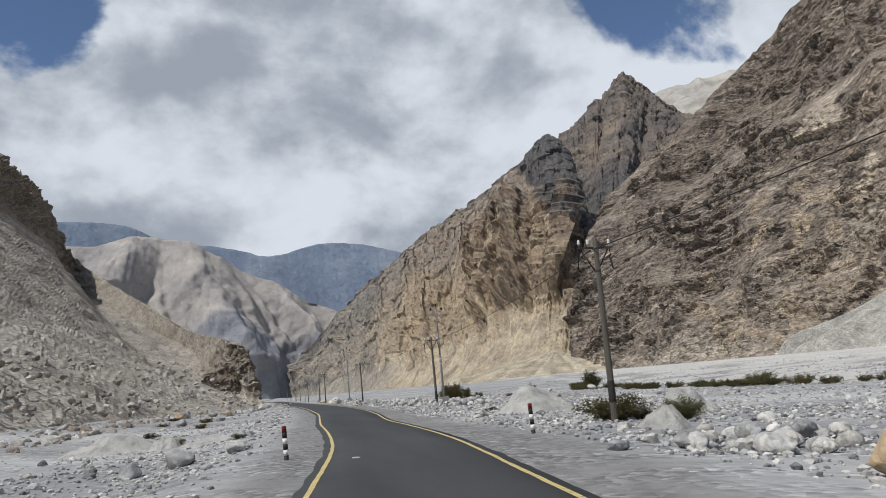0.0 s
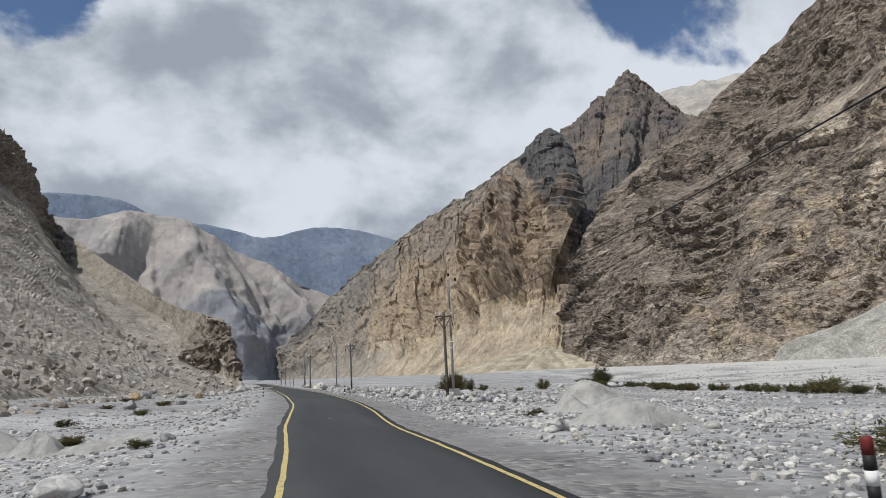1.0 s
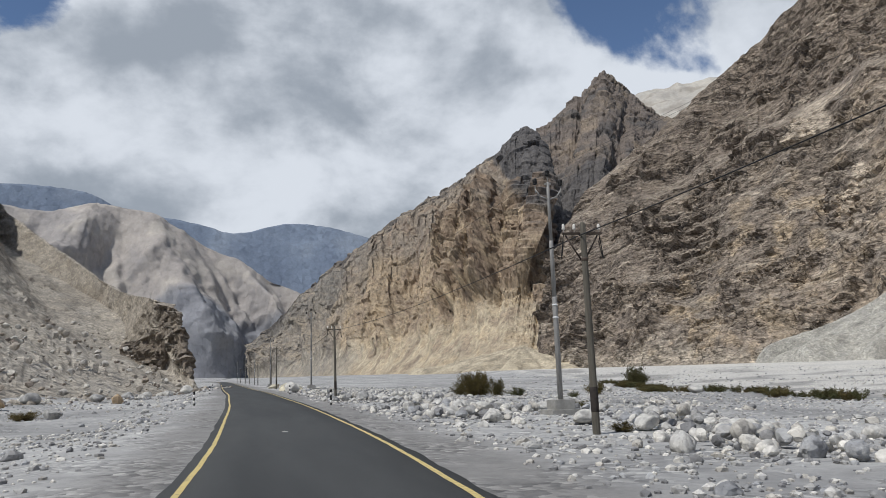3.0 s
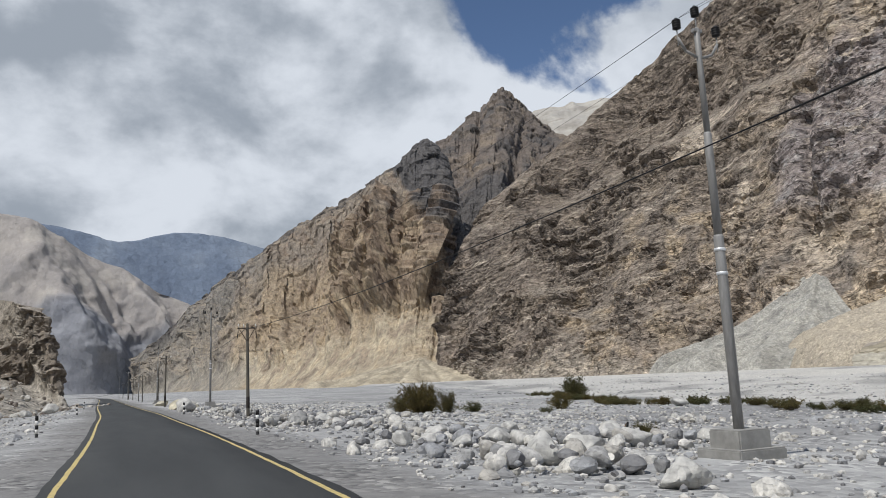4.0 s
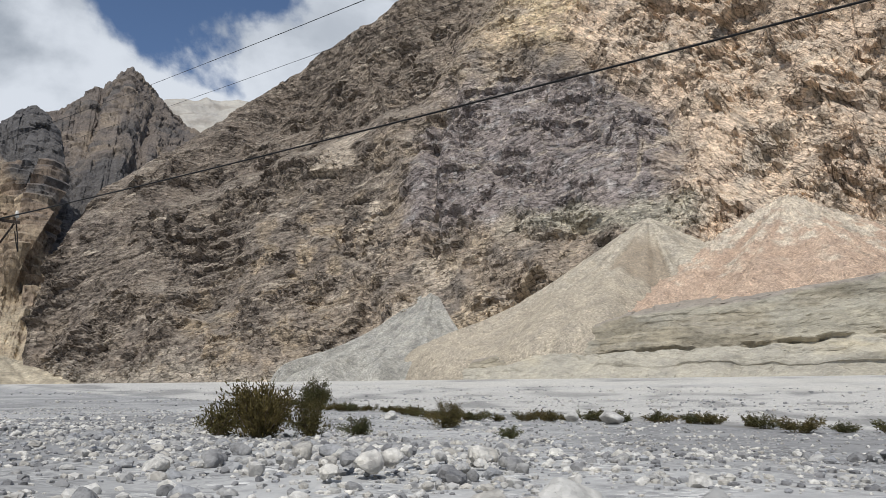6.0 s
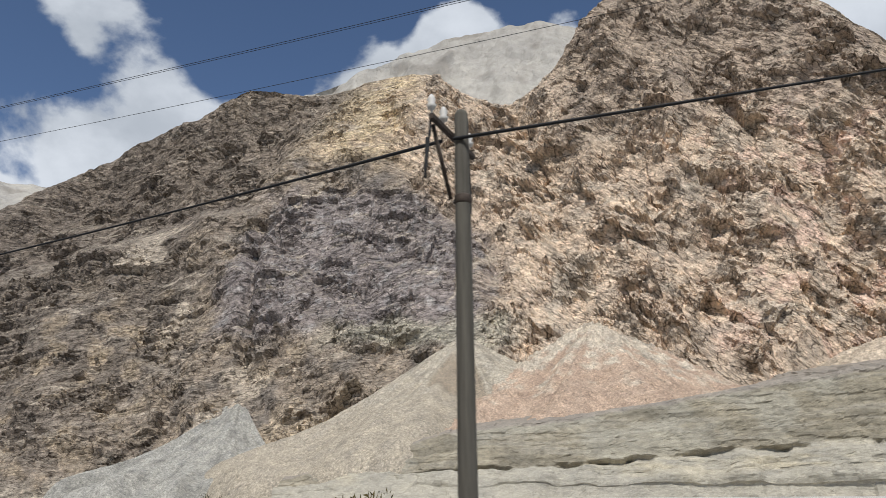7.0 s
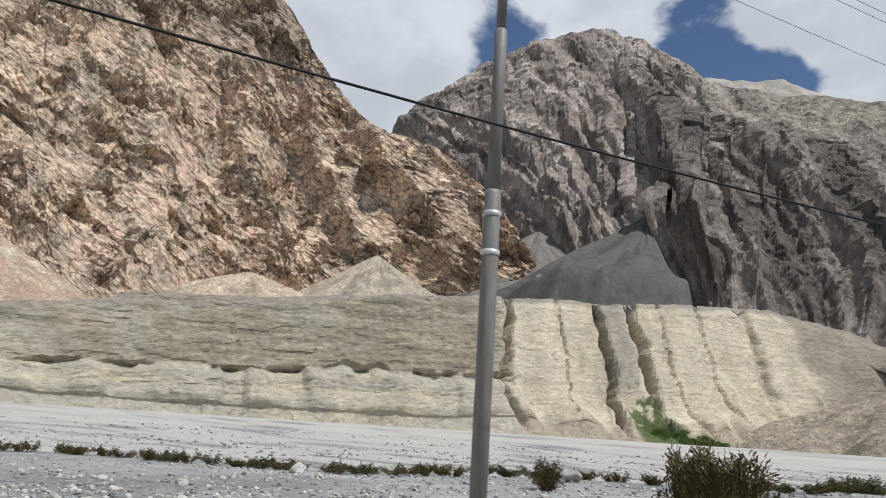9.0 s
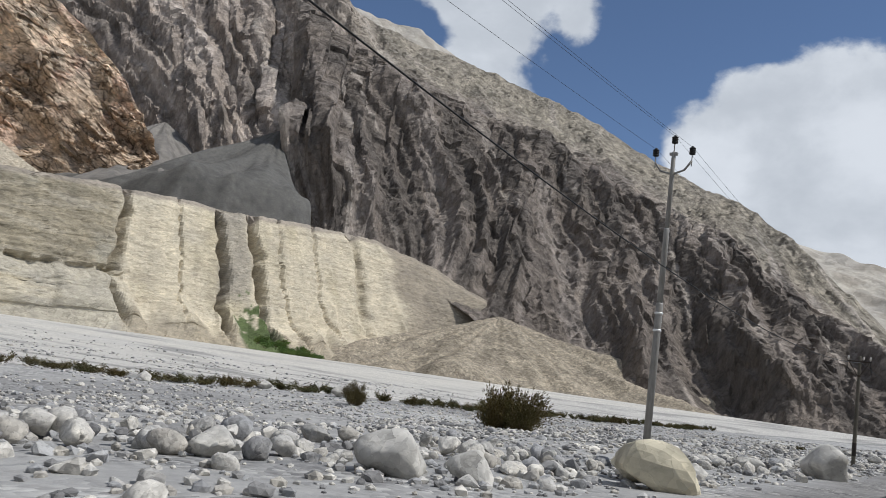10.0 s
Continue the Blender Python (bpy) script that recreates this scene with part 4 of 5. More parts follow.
        chips = 4 * blocks(p * (1, 1, 0.45) / 40) + 1.6 * blocks(p * (1, 1, 0.45) / 18) + 0.7 * blocks(p * (1, 1, 0.6) / 9)
        flat = smoothstep(0.60, 0.80, v) * smoothstep(0.42, 0.55, u)
        return ((ribs + chips) * (1 - 0.75 * flat) + 60 * buttress(p, u, v)) * (0.2 + 0.8 * smoothstep(0, 0.15, v)) * (1 - 0.6 * smoothstep(0.88, 1.0, v))

    def dark_paint(p, u, v, n):
        run = downhill(u + 0.16 * v, v, 2000, 750, p, 0.25, 40)
        mid, fine = fbm(run / 80 + 21, 4), fbm(p * (1, 1, 0.5) / 16, 3)
        c = np.tile(np.array([0.305, 0.262, 0.230]), (len(p), 1))
        c = lerp_col(c, (0.46, 0.405, 0.365), smoothstep(0.04, 0.26, mid) * 0.8)
        c = lerp_col(c, (0.19, 0.168, 0.152), smoothstep(0.02, 0.24, -mid) * 0.8)
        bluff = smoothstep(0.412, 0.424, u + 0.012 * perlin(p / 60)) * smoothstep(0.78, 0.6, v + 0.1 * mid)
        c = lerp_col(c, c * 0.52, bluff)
        c = lerp_col(c, (0.265, 0.242, 0.198), smoothstep(0.66, 0.85, v + 0.2 * mid) * smoothstep(0.40, 0.55, u) * 0.85)
        c = c * (1 + 0.35 * fine)[:, None]
        # pale grit runs down the gullies
        return lerp_col(c, (0.42, 0.38, 0.34), smoothstep(0.28, 0.40, fbm(downhill(u + 0.16 * v, v, 2000, 750, p, 0.10, 40) / 40, 3)) * 0.55)

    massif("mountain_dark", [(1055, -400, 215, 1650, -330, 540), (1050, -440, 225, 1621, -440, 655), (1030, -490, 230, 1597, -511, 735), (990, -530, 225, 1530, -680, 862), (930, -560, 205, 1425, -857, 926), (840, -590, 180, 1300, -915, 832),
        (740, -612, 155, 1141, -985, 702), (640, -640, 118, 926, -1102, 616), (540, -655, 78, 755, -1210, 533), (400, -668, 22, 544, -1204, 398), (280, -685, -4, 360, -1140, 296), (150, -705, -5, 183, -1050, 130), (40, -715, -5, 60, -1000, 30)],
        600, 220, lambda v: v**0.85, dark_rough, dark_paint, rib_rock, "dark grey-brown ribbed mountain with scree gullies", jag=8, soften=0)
    massif("mountain_slope", [(1500, -800, 500, 2400, -1600, 1400), (1400, -1000, 500, 2250, -1915, 1391), (1300, -1400, 400, 2054, -2117, 1335), (1000, -1600, 300, 1823, -2314, 1180), (800, -1900, 250, 1512, -2505, 1035), (600, -2400, 120, 1120, -3754, 880), (300, -2800, 50, 654, -3860, 735), (0, -3000, 10, 150, -3900, 480)],
        220, 90, lambda v: v, soft_rough, pale_paint, far_rock, "pale greenish-grey smooth upper mountain slope", smooth=True)

    # --- scree fans ---
    talus_cone((832, 405, 186), 320, 0.68, scree, (0.45, 0.40, 0.32), "pale grey-tan scree cone with a dark hollow", 1.0, (0.41, 0.355, 0.275), hollow=(201, 13), sag=0.2)
    talus_cone((893, 268, 200), 320, 0.60, scree, (0.56, 0.485, 0.385), "pinkish tan rubble fan below the crag", 2.6, (0.44, 0.30, 0.215), sag=0.12, stones=0.9)
    talus_cone((752, 664, 122), 240, 0.86, scree, (0.37, 0.355, 0.315), "grey-green scree streak below a gully", 0.8, spread=(165, 240), sag=0.42)
    talus_cone((820, 570, 96), 260, 0.56, scree, (0.43, 0.37, 0.285), "tan scree apron at the foot of the wall", 2.0, sag=0.2)
    talus_cone((1018, -240, 232), 180, 0.70, scree, (0.45, 0.40, 0.32), "small grey scree cone under the crag")
    talus_cone((1045, -75, 190), 230, 0.40, scree, (0.56, 0.465, 0.355), "tan scree slope under the crag", 2.0)
    # the dark grey here stands in for a cloud's shadow on the cone
    talus_cone((930, -626, 332), 330, 0.76, grit, (0.115, 0.112, 0.106), "smooth grey scree cone painted dark for a cloud shadow", 0.4, spread=(10, 152), sag=0.34, stones=0.0)
    talus_cone((1112, -543, 334), 330, 0.70, grit, (0.20, 0.188, 0.175), "smooth grey scree cone below the dark mountain", 0.5, sag=0.28, stones=0.1)
    talus_cone((524, -676, 80), 290, 0.31, scree, (0.33, 0.288, 0.225), "brownish grey fan at the end of the terrace", 1.5, lop=0.05, sag=0.1)
    talus_cone((480, 1290, 46), 240, 0.28, scree, (0.46, 0.40, 0.30), "pale tan fan at the mouth of a side gully", sag=0.2)

    # --- hill beside the road ---
    def hill_bend(v):
        return np.interp(v, [0, 0.2, 0.72, 0.97, 1.0], [0, 0.34, 0.88, 0.98, 1.0])

    def hill_rough(p, u, v):
        end = smoothstep(0.74, 0.82, u)
        cliff = np.maximum(smoothstep(0.70, 0.78, v) * smoothstep(0.52, 0.44, u), end * smoothstep(0.05, 0.25, v))
        rock_d = 1.7 * blocks((p @ DIP.T) * (1, 1, 2.2) / 9) + 1.0 * blocks((p @ DIP.T) * (1, 1, 2) / 4) + 0.6 * blocks(p / 1.8)
        loose = 1.6 * fbm(p / 16, 4) + 0.3 * fbm(p / 3, 3) + 0.7 * smoothstep(0.2, 0.45, fbm(p / 12 + 3, 3)) * (1 + 0.5 * blocks(p / 4))
        return (rock_d * cliff * (1 - 0.45 * end) + loose * (1 - cliff)) * smoothstep(0, 0.03, v)

    def hill_paint(p, u, v, n):
        end = smoothstep(0.74, 0.82, u)
        cliff = np.maximum(smoothstep(0.68, 0.76, v) * smoothstep(0.52, 0.44, u), end * smoothstep(0.08, 0.3, v))
        big, small = fbm(p / 20, 4), fbm(p / 4 + 9, 3)
        c = np.tile(np.array([0.29, 0.262, 0.222]), (len(p), 1))
        c = lerp_col(c, (0.19, 0.165, 0.135), smoothstep(0.0, 0.35, big + 0.3 * small) * 0.75)
        c = lerp_col(c, (0.42, 0.39, 0.34), smoothstep(0.42, 0.12, v + 0.4 * big) * smoothstep(-0.1, 0.3, -big + 0.4 * small) * 0.55)
        c = c * (1 + 0.45 * fbm(p / 1.8 + 3, 2))[:, None]
        c = lerp_col(c, (0.19, 0.16, 0.13), cliff * 0.85)
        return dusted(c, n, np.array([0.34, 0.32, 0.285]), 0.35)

    hill_rock = strata_rock("hill_rubble", 0.7, 0.4, (1, 1, 1.2), 0.34, warp=0.1, fine=0.45)
    massif("hill_side", [(-32, -260, 0, -230, -140, 120), (-28, -130, 0, -190, -20, 124), (-25, -40, 0, -160, 120, 126), (-26, 20, 0.3, -140, 230, 126), (-24, 55, 0.5, -128, 300, 123), (-19, 78, 0.4, -120, 332, 112),
        (-14, 95, 0.2, -108, 338, 84), (-11, 106, 0, -82, 298, 62), (-9.5, 113, -0.2, -58, 258, 44), (-8.5, 118, -0.3, -36, 208, 28), (-8, 122, -0.3, -20, 152, 19.5), (-8.5, 127, -0.3, -13.5, 137, 15.5), (-11, 134, -0.3, -15, 142, 13), (-22, 150, -0.3, -26, 156, 10)],
        400, 170, hill_bend, hill_rough, hill_paint, hill_rock, "rubble-strewn hillside with a brown cliff on top", category="hill", sink=1.0, soften=0)


# ---- road ----
def asphalt_mat():
    m, nt, b = material("asphalt", 0.82)
    fine = noise_node(nt, 60, 4, 0.7)
    wide = noise_node(nt, 0.5, 5, 0.6, (1.0, 0.12, 1.0))
    c = mix_node(nt, ramp_node(nt, fine, [(0.3, (0.032, 0.034, 0.036)), (0.75, (0.058, 0.061, 0.063))]),
                 ramp_node(nt, wide, [(0.35, (0.85, 0.85, 0.85)), (0.68, (1.35, 1.33, 1.3))]), 1.0, "MULTIPLY")
    nt.links.new(c, b.inputs["Base Color"])
    bump_node(nt, b, fine, 0.5, 0.006)
    return m


def strip(y, left, right, z):
    """A ribbon along the road between two offsets from its middle; z and offsets may be rows."""
    x = road_x(y)
    slope = np.gradient(x, y)
    k = 1 / np.sqrt(1 + slope**2)
    a = np.c_[x + left * k, y - left * slope * k, np.broadcast_to(z, y.shape)]
    b = np.c_[x + right * k, y - right * slope * k, np.broadcast_to(z, y.shape)]
    return a, b


def build_road():
    asphalt = asphalt_mat()
    y = np.r_[np.arange(-135, 130, 0.5), np.arange(130, 590, 4)]
    p0 = np.c_[y, 0 * y, 0 * y]
    edge = np.interp(y, [-70, -55, -41, -27, 0], [1.8, 1.7, 1.62, 1.86, 1.98]) + 0.24
    le = -edge + 0.10 * fbm(p0 / 2.2, 4)
    re = edge + 0.10 * fbm(p0 / 2.2 + 31, 4)
    zero = 0 * y
    rows = [(le - 0.02, -0.16), (le, -0.035), (zero - 1.0, -0.008), (zero, 0.0), (zero + 1.0, -0.008), (re, -0.035), (re + 0.02, -0.16)]
    g = np.stack([strip(y, o, o, z)[0] for o, z in rows], 1)
    ob = new("road", mesh_from("road", g.reshape(-1, 3), grid_faces(len(y), len(rows)), asphalt, None, True))
    tagged(ob, "dark fresh asphalt single-lane mountain road", "road", kind="structure")
    # worn yellow edge lines
    m, nt, b = material("line_paint", 0.6)
    wear = noise_node(nt, 9, 8, 0.7)
    c = ramp_node(nt, wear, [(0.30, (0.13, 0.12, 0.10)), (0.46, (0.50, 0.40, 0.16)), (0.72, (0.62, 0.50, 0.20))])
    nt.links.new(c, b.inputs["Base Color"])
    yl = np.r_[np.arange(-135, 130, 0.25), np.arange(130, 560, 3)]
    q0 = np.c_[yl, 0 * yl, 0 * yl]
    for side in (-1, 1):
        mid = side * np.interp(yl, [-70, -55, -41, -27, 0], [1.8, 1.7, 1.62, 1.86, 1.98]) + 0.025 * fbm(q0 / 1.6 + 7 * side, 3)
        half = 0.05 + 0.012 * fbm(q0 / 0.7 + 3 * side, 2)
        cols = [strip(yl, mid + k * half, mid, -0.008 - (np.abs(mid + k * half) - 1.0) * 0.0235 + 0.005)[0] for k in (-1, 1)]
        g = np.stack(cols, 1)
        ob = new("edge_line", mesh_from("edge_line", g.reshape(-1, 3), grid_faces(len(yl), 2), m))
        tagged(ob, "worn yellow painted line along the asphalt edge", "road marking", kind="structure")
    # a few pale scuffs on the asphalt
    scuff = plain_mat("pale_scuff", (0.42, 0.41, 0.39), 0.9, 0, 30, 0.3)
    for x, yy, w in ((-2.2, -60.4, 0.10), (0.6, -9.0, 0.09), (-0.3, -33.0, 0.07), (1.2, -46.0, 0.06)):
        a = np.linspace(0, 2 * math.pi, 9)[:-1]
        pts = np.c_[x + w * np.cos(a), yy + 2.2 * w * np.sin(a), 0 * a]
        rad = np.abs(pts[:, 0] - road_x(pts[:, 1]))
        pts[:, 2] = np.where(rad < 1, -0.008 * rad, -0.008 - (rad - 1) * 0.0235) + 0.005
        ob = new("road_scuff", mesh_from("road_scuff", pts, [list(range(8))], scuff))
        tagged(ob, "small pale scuff on the asphalt", "road stain", kind="structure")


# ---- shapes ----
def tube(bm, a, b, ra, rb=None, sides=10, caps=True):
    """A tapered round bar from a to b."""
    a, b = Vector(a), Vector(b)
    rb = ra if rb is None else rb
    ax = (b - a).normalized()
    s = ax.orthogonal().normalized()
    t = ax.cross(s)
    rings = []
    for c, r in ((a, ra), (b, rb)):
        rings.append([bm.verts.new(c + (s * math.cos(2 * math.pi * k / sides) + t * math.sin(2 * math.pi * k / sides)) * r) for k in range(sides)])
    for k in range(sides):
        f = bm.faces.new((rings[0][k], rings[0][(k + 1) % sides], rings[1][(k + 1) % sides], rings[1][k]))
        f.smooth = True
    if caps:
        bm.faces.new(rings[0][::-1])
        bm.faces.new(rings[1])
    return bm


def lathe(bm, rows, sides=14, centre=(0, 0)):
    """A turned shape from rows of (radius, height)."""
    rings = [[bm.verts.new((centre[0] + r * math.cos(2 * math.pi * k / sides), centre[1] + r * math.sin(2 * math.pi * k / sides), z)) for k in range(sides)] for r, z in rows]
    for lo, hi in zip(rings[:-1], rings[1:]):
        for k in range(sides):
            f = bm.faces.new((lo[k], lo[(k + 1) % sides], hi[(k + 1) % sides], hi[k]))
            f.smooth = True
    bm.faces.new(rings[0][::-1])
    bm.faces.new(rings[-1])
    return bm


def box(bm, lo, hi, bevel=0.0):
    m = bmesh.ops.create_cube(bm, size=1.0)["verts"]
    for v in m:
        for k in range(3):
            v.co[k] = lo[k] + (v.co[k] + 0.5) * (hi[k] - lo[k])
    if bevel:
        bmesh.ops.bevel(bm, geom=[e for e in bm.edges if e.verts[0] in m], offset=bevel, segments=2, affect="EDGES")
    return bm


def empty_thing(name, m, label, category, group=""):
    ob = new(name)
    ob.matrix_basis = m
    return tagged(ob, label, category, group)


# ---- power line ----
def wooden_pole_thing(mats):
    root = empty_thing("wooden_pole", pose(0, 0, 0), "weathered grey-brown pole with a steel crossarm beside the road", "utility pole", "low-voltage poles")
    bm = bmesh.new()
    lathe(bm, [(0.112, -0.8), (0.112, 0), (0.108, 1.2), (0.098, 3), (0.088, 5), (0.082, 6.05), (0.06, 6.1)], 18)
    part("shaft", bm, mats["wood"], root)
    bm = bmesh.new()
    lathe(bm, [(0.108, 0.62), (0.116, 0.64), (0.115, 1.3), (0.106, 1.34)], 18)
    part("tar_band", bm, mats["tar"], root, "dark tarred band near the foot")
    bm = bmesh.new()
    box(bm, (-0.62, 0.075, 5.75), (0.62, 0.135, 5.82), 0.008)
    arm = part("crossarm", bm, mats["rust"], root, "rusty steel crossarm")
    for sx in (-1, 1):
        bm = bmesh.new()
        tube(bm, (sx * 0.5, 0.14, 5.74), (sx * 0.06, 0.12, 5.0), 0.024, None, 6)
        part("brace", bm, mats["rust"], root)
    bm = bmesh.new()
    lathe(bm, [(0.088, 4.94), (0.10, 4.96), (0.10, 5.03), (0.088, 5.05)], 18)
    part("clamp", bm, mats["rust"], root)
    for dx in (-0.55, -0.22, 0.55):
        bm = bmesh.new()
        lathe(bm, [(0.012, 5.83), (0.012, 5.9), (0.045, 5.91), (0.055, 5.95), (0.035, 5.98), (0.05, 6.02), (0.03, 6.06), (0.02, 6.08)], 10, (dx, 0.13))
        part("insulator", bm, mats["porcelain"], arm, "pale porcelain pin insulator")
    # drooping jumper loops at both ends of the arm
    for sx in (-1, 1):
        bm = bmesh.new()
        pts = [Vector((sx * (0.55 + 0.10 * math.sin(math.pi * k / 8)), 0.14 + 0.05 * k / 8, 5.8 - 0.75 * math.sin(math.pi * k / 8 * 0.9))) for k in range(9)]
        for a, b in zip(pts[:-1], pts[1:]):
            tube(bm, a, b, 0.014, None, 6, False)
        part("jumper_loop", bm, mats["cable"], root)
    return root


def steel_pole_thing(mats):
    root = empty_thing("steel_pole", pose(0, 0, 0), "tall galvanised tubular steel pole with three black insulators", "utility pole", "high-voltage poles")
    for name, rows in (("lower_tube", [(0.105, -0.5), (0.105, 4.35), (0.09, 4.4)]), ("middle_tube", [(0.085, 4.38), (0.085, 6.6), (0.07, 6.64)]), ("upper_tube", [(0.068, 6.62), (0.062, 9.0), (0.03, 9.04)])):
        bm = bmesh.new()
        part(name, lathe(bm, rows, 16), mats["steel"], root)
    for z, r in ((3.55, 0.108), (4.05, 0.108)):
        bm = bmesh.new()
        part("joint_ring", lathe(bm, [(r, z), (r + 0.012, z + 0.01), (r + 0.012, z + 0.06), (r, z + 0.07)], 16), mats["band"], root, "bright metal band")
    for sx in (-1, 1):
        bm = bmesh.new()
        tube(bm, (0, 0, 8.32), (sx * 0.38, 0, 8.45), 0.032, None, 8)
        tube(bm, (sx * 0.36, 0, 8.44), (sx * 0.56, 0, 8.72), 0.032, None, 8)
        arm = part("arm", bm, mats["steel"], root)
        bm = bmesh.new()
        tube(bm, (sx * 0.56, 0, 8.55), (sx * 0.56, 0, 8.92), 0.016, None, 6)
        part("pin", bm, mats["steel"], arm)
        bm = bmesh.new()
        part("insulator", insulator(bm, (sx * 0.56, 0), 8.9), mats["black"], arm, "black ribbed insulator")
    bm = bmesh.new()
    tube(bm, (0, 0, 9.02), (0, 0, 9.3), 0.018, None, 6)
    box(bm, (-0.12, -0.05, 8.92), (0.12, 0.05, 9.0), 0.005)
    cap = part("top_bracket", bm, mats["steel"], root)
    bm = bmesh.new()
    part("insulator", insulator(bm, (0, 0), 9.28), mats["black"], cap, "black ribbed insulator")
    return root


def insulator(bm, c, z):
    rows = [(0.03, z)]
    for k in range(4):
        rows += [(0.095, z + 0.03 + 0.055 * k), (0.095, z + 0.05 + 0.055 * k), (0.06, z + 0.065 + 0.055 * k)]
    return lathe(bm, rows + [(0.03, z + 0.27)], 12, c)


def wire(name, a, b, sag, radius, mat, label, bound=0.0):
    """One span of wire between two poles."""
    cu = bpy.data.curves.new(name, "CURVE")
    cu.dimensions, cu.bevel_depth, cu.bevel_resolution = "3D", radius, 1
    n = 40
    sp = cu.splines.new("POLY")
    sp.points.add(n)
    a, b = Vector(a), Vector(b)
    for k in range(n + 1):
        t = k / n
        p = a.lerp(b, t)
        sp.points[k].co = (p.x, p.y, p.z - 4 * sag * t * (1 - t), 1)
        sp.points[k].radius = 1 + bound * max(0, 1 - min(t, 1 - t) * 12)
    cu.materials.append(mat)
    return tagged(new(name, cu), label, "cable")


def gz(x, y):
    return float(ground_z(np.array([x]), np.array([y]))[0])


def build_power_lines():
    mats = {
        "wood": plain_mat("pole_wood", (0.10, 0.092, 0.076), 0.85, 0, 2.5, 0.35, 0.004, (6, 6, 0.35)),
        "tar": plain_mat("tar", (0.035, 0.03, 0.027), 0.8, 0, 6, 0.4),
        "rust": plain_mat("rusted_steel", (0.07, 0.055, 0.045), 0.75, 0.3, 8, 0.4),
        "porcelain": plain_mat("porcelain", (0.62, 0.60, 0.56), 0.3, 0, 3, 0.1),
        "cable": plain_mat("cable_rubber", (0.016, 0.016, 0.017), 0.6, 0, 3, 0.2),
        "steel": plain_mat("galvanised_steel", (0.27, 0.265, 0.255), 0.55, 0.2, 4, 0.22, 0.0, (3, 3, 0.6)),
        "band": plain_mat("bright_band", (0.72, 0.73, 0.74), 0.4, 0.4, 3, 0.1),
        "black": plain_mat("black_polymer", (0.012, 0.012, 0.013), 0.55, 0, 5, 0.2),
        "concrete": plain_mat("pole_concrete", (0.27, 0.265, 0.25), 0.9, 0, 2.5, 0.25, 0.01),
    }
    # low-voltage line: x, y, lean
    low = [(7.0, -105, 0), (6.7, -54.9, 0.6), (9.15, -10.9, -0.6), (7.18, 36.73, -0.6), (4.1, 84.5, 0.4), (4.9, 131, 0.5), (3.2, 179, -0.4), (1.5, 227, 0), (0.5, 276, 0), (-1.5, 325, 0)]
    proto = wooden_pole_thing(mats)
    tops = []
    for k, (x, y, lean) in enumerate(low):
        m = pose(x, y, gz(x, y), 0, lean, 3 * math.sin(k * 2.3))
        if k == 0:
            proto.matrix_basis = m
        else:
            copy_thing(proto, m)
        tops.append(m)
    for a, b in zip(tops[:-1], tops[1:]):
        wire("power_cable", a @ Vector((-0.1, 0.2, 5.72)), b @ Vector((-0.1, 0.06, 5.72)), 1.1 if a.translation.y > 30 else 0.4, 0.0135, mats["cable"], "thick black twisted power cable between poles", 0.6)
    high = [(15.0, -71, 0), (11.35, -3.1, -0.5), (7.36, 63.81, 0), (4.7, 130, 0.5), (2.6, 197, 0), (0.2, 263, 0), (-3, 330, 0)]
    proto = steel_pole_thing(mats)
    tops = []
    for k, (x, y, lean) in enumerate(high):
        m = pose(x, y, gz(x, y) + (0.45 if k == 2 else 0.15), 0, lean, 2 + k)
        if k == 0:
            proto.matrix_basis = m
        else:
            copy_thing(proto, m)
        tops.append(m)
        if k in (0, 1, 2, 3):
            bm = bmesh.new()
            box(bm, (-0.42, -0.42, -0.4), (0.42, 0.42, 0.42), 0.03)
            box(bm, (-0.62, -0.6, -0.4), (0.62, 0.6, 0.06), 0.03)
            me = bpy.data.meshes.new("pole_footing")
            bm.to_mesh(me)
            bm.free()
            me.materials.append(mats["concrete"])
            foot = new("pole_footing", me)
            foot.matrix_basis = m
            tagged(foot, "square grey concrete footing round a steel pole", "footing", "pole footings")
    for a, b in zip(tops[:-1], tops[1:]):
        for p in ((-0.56, 0, 9.14), (0, 0, 9.52), (0.56, 0, 9.14)):
            wire("overhead_wire", a @ Vector(p), b @ Vector(p), 0.9, 0.0042, mats["cable"], "thin bare overhead wire between steel poles")


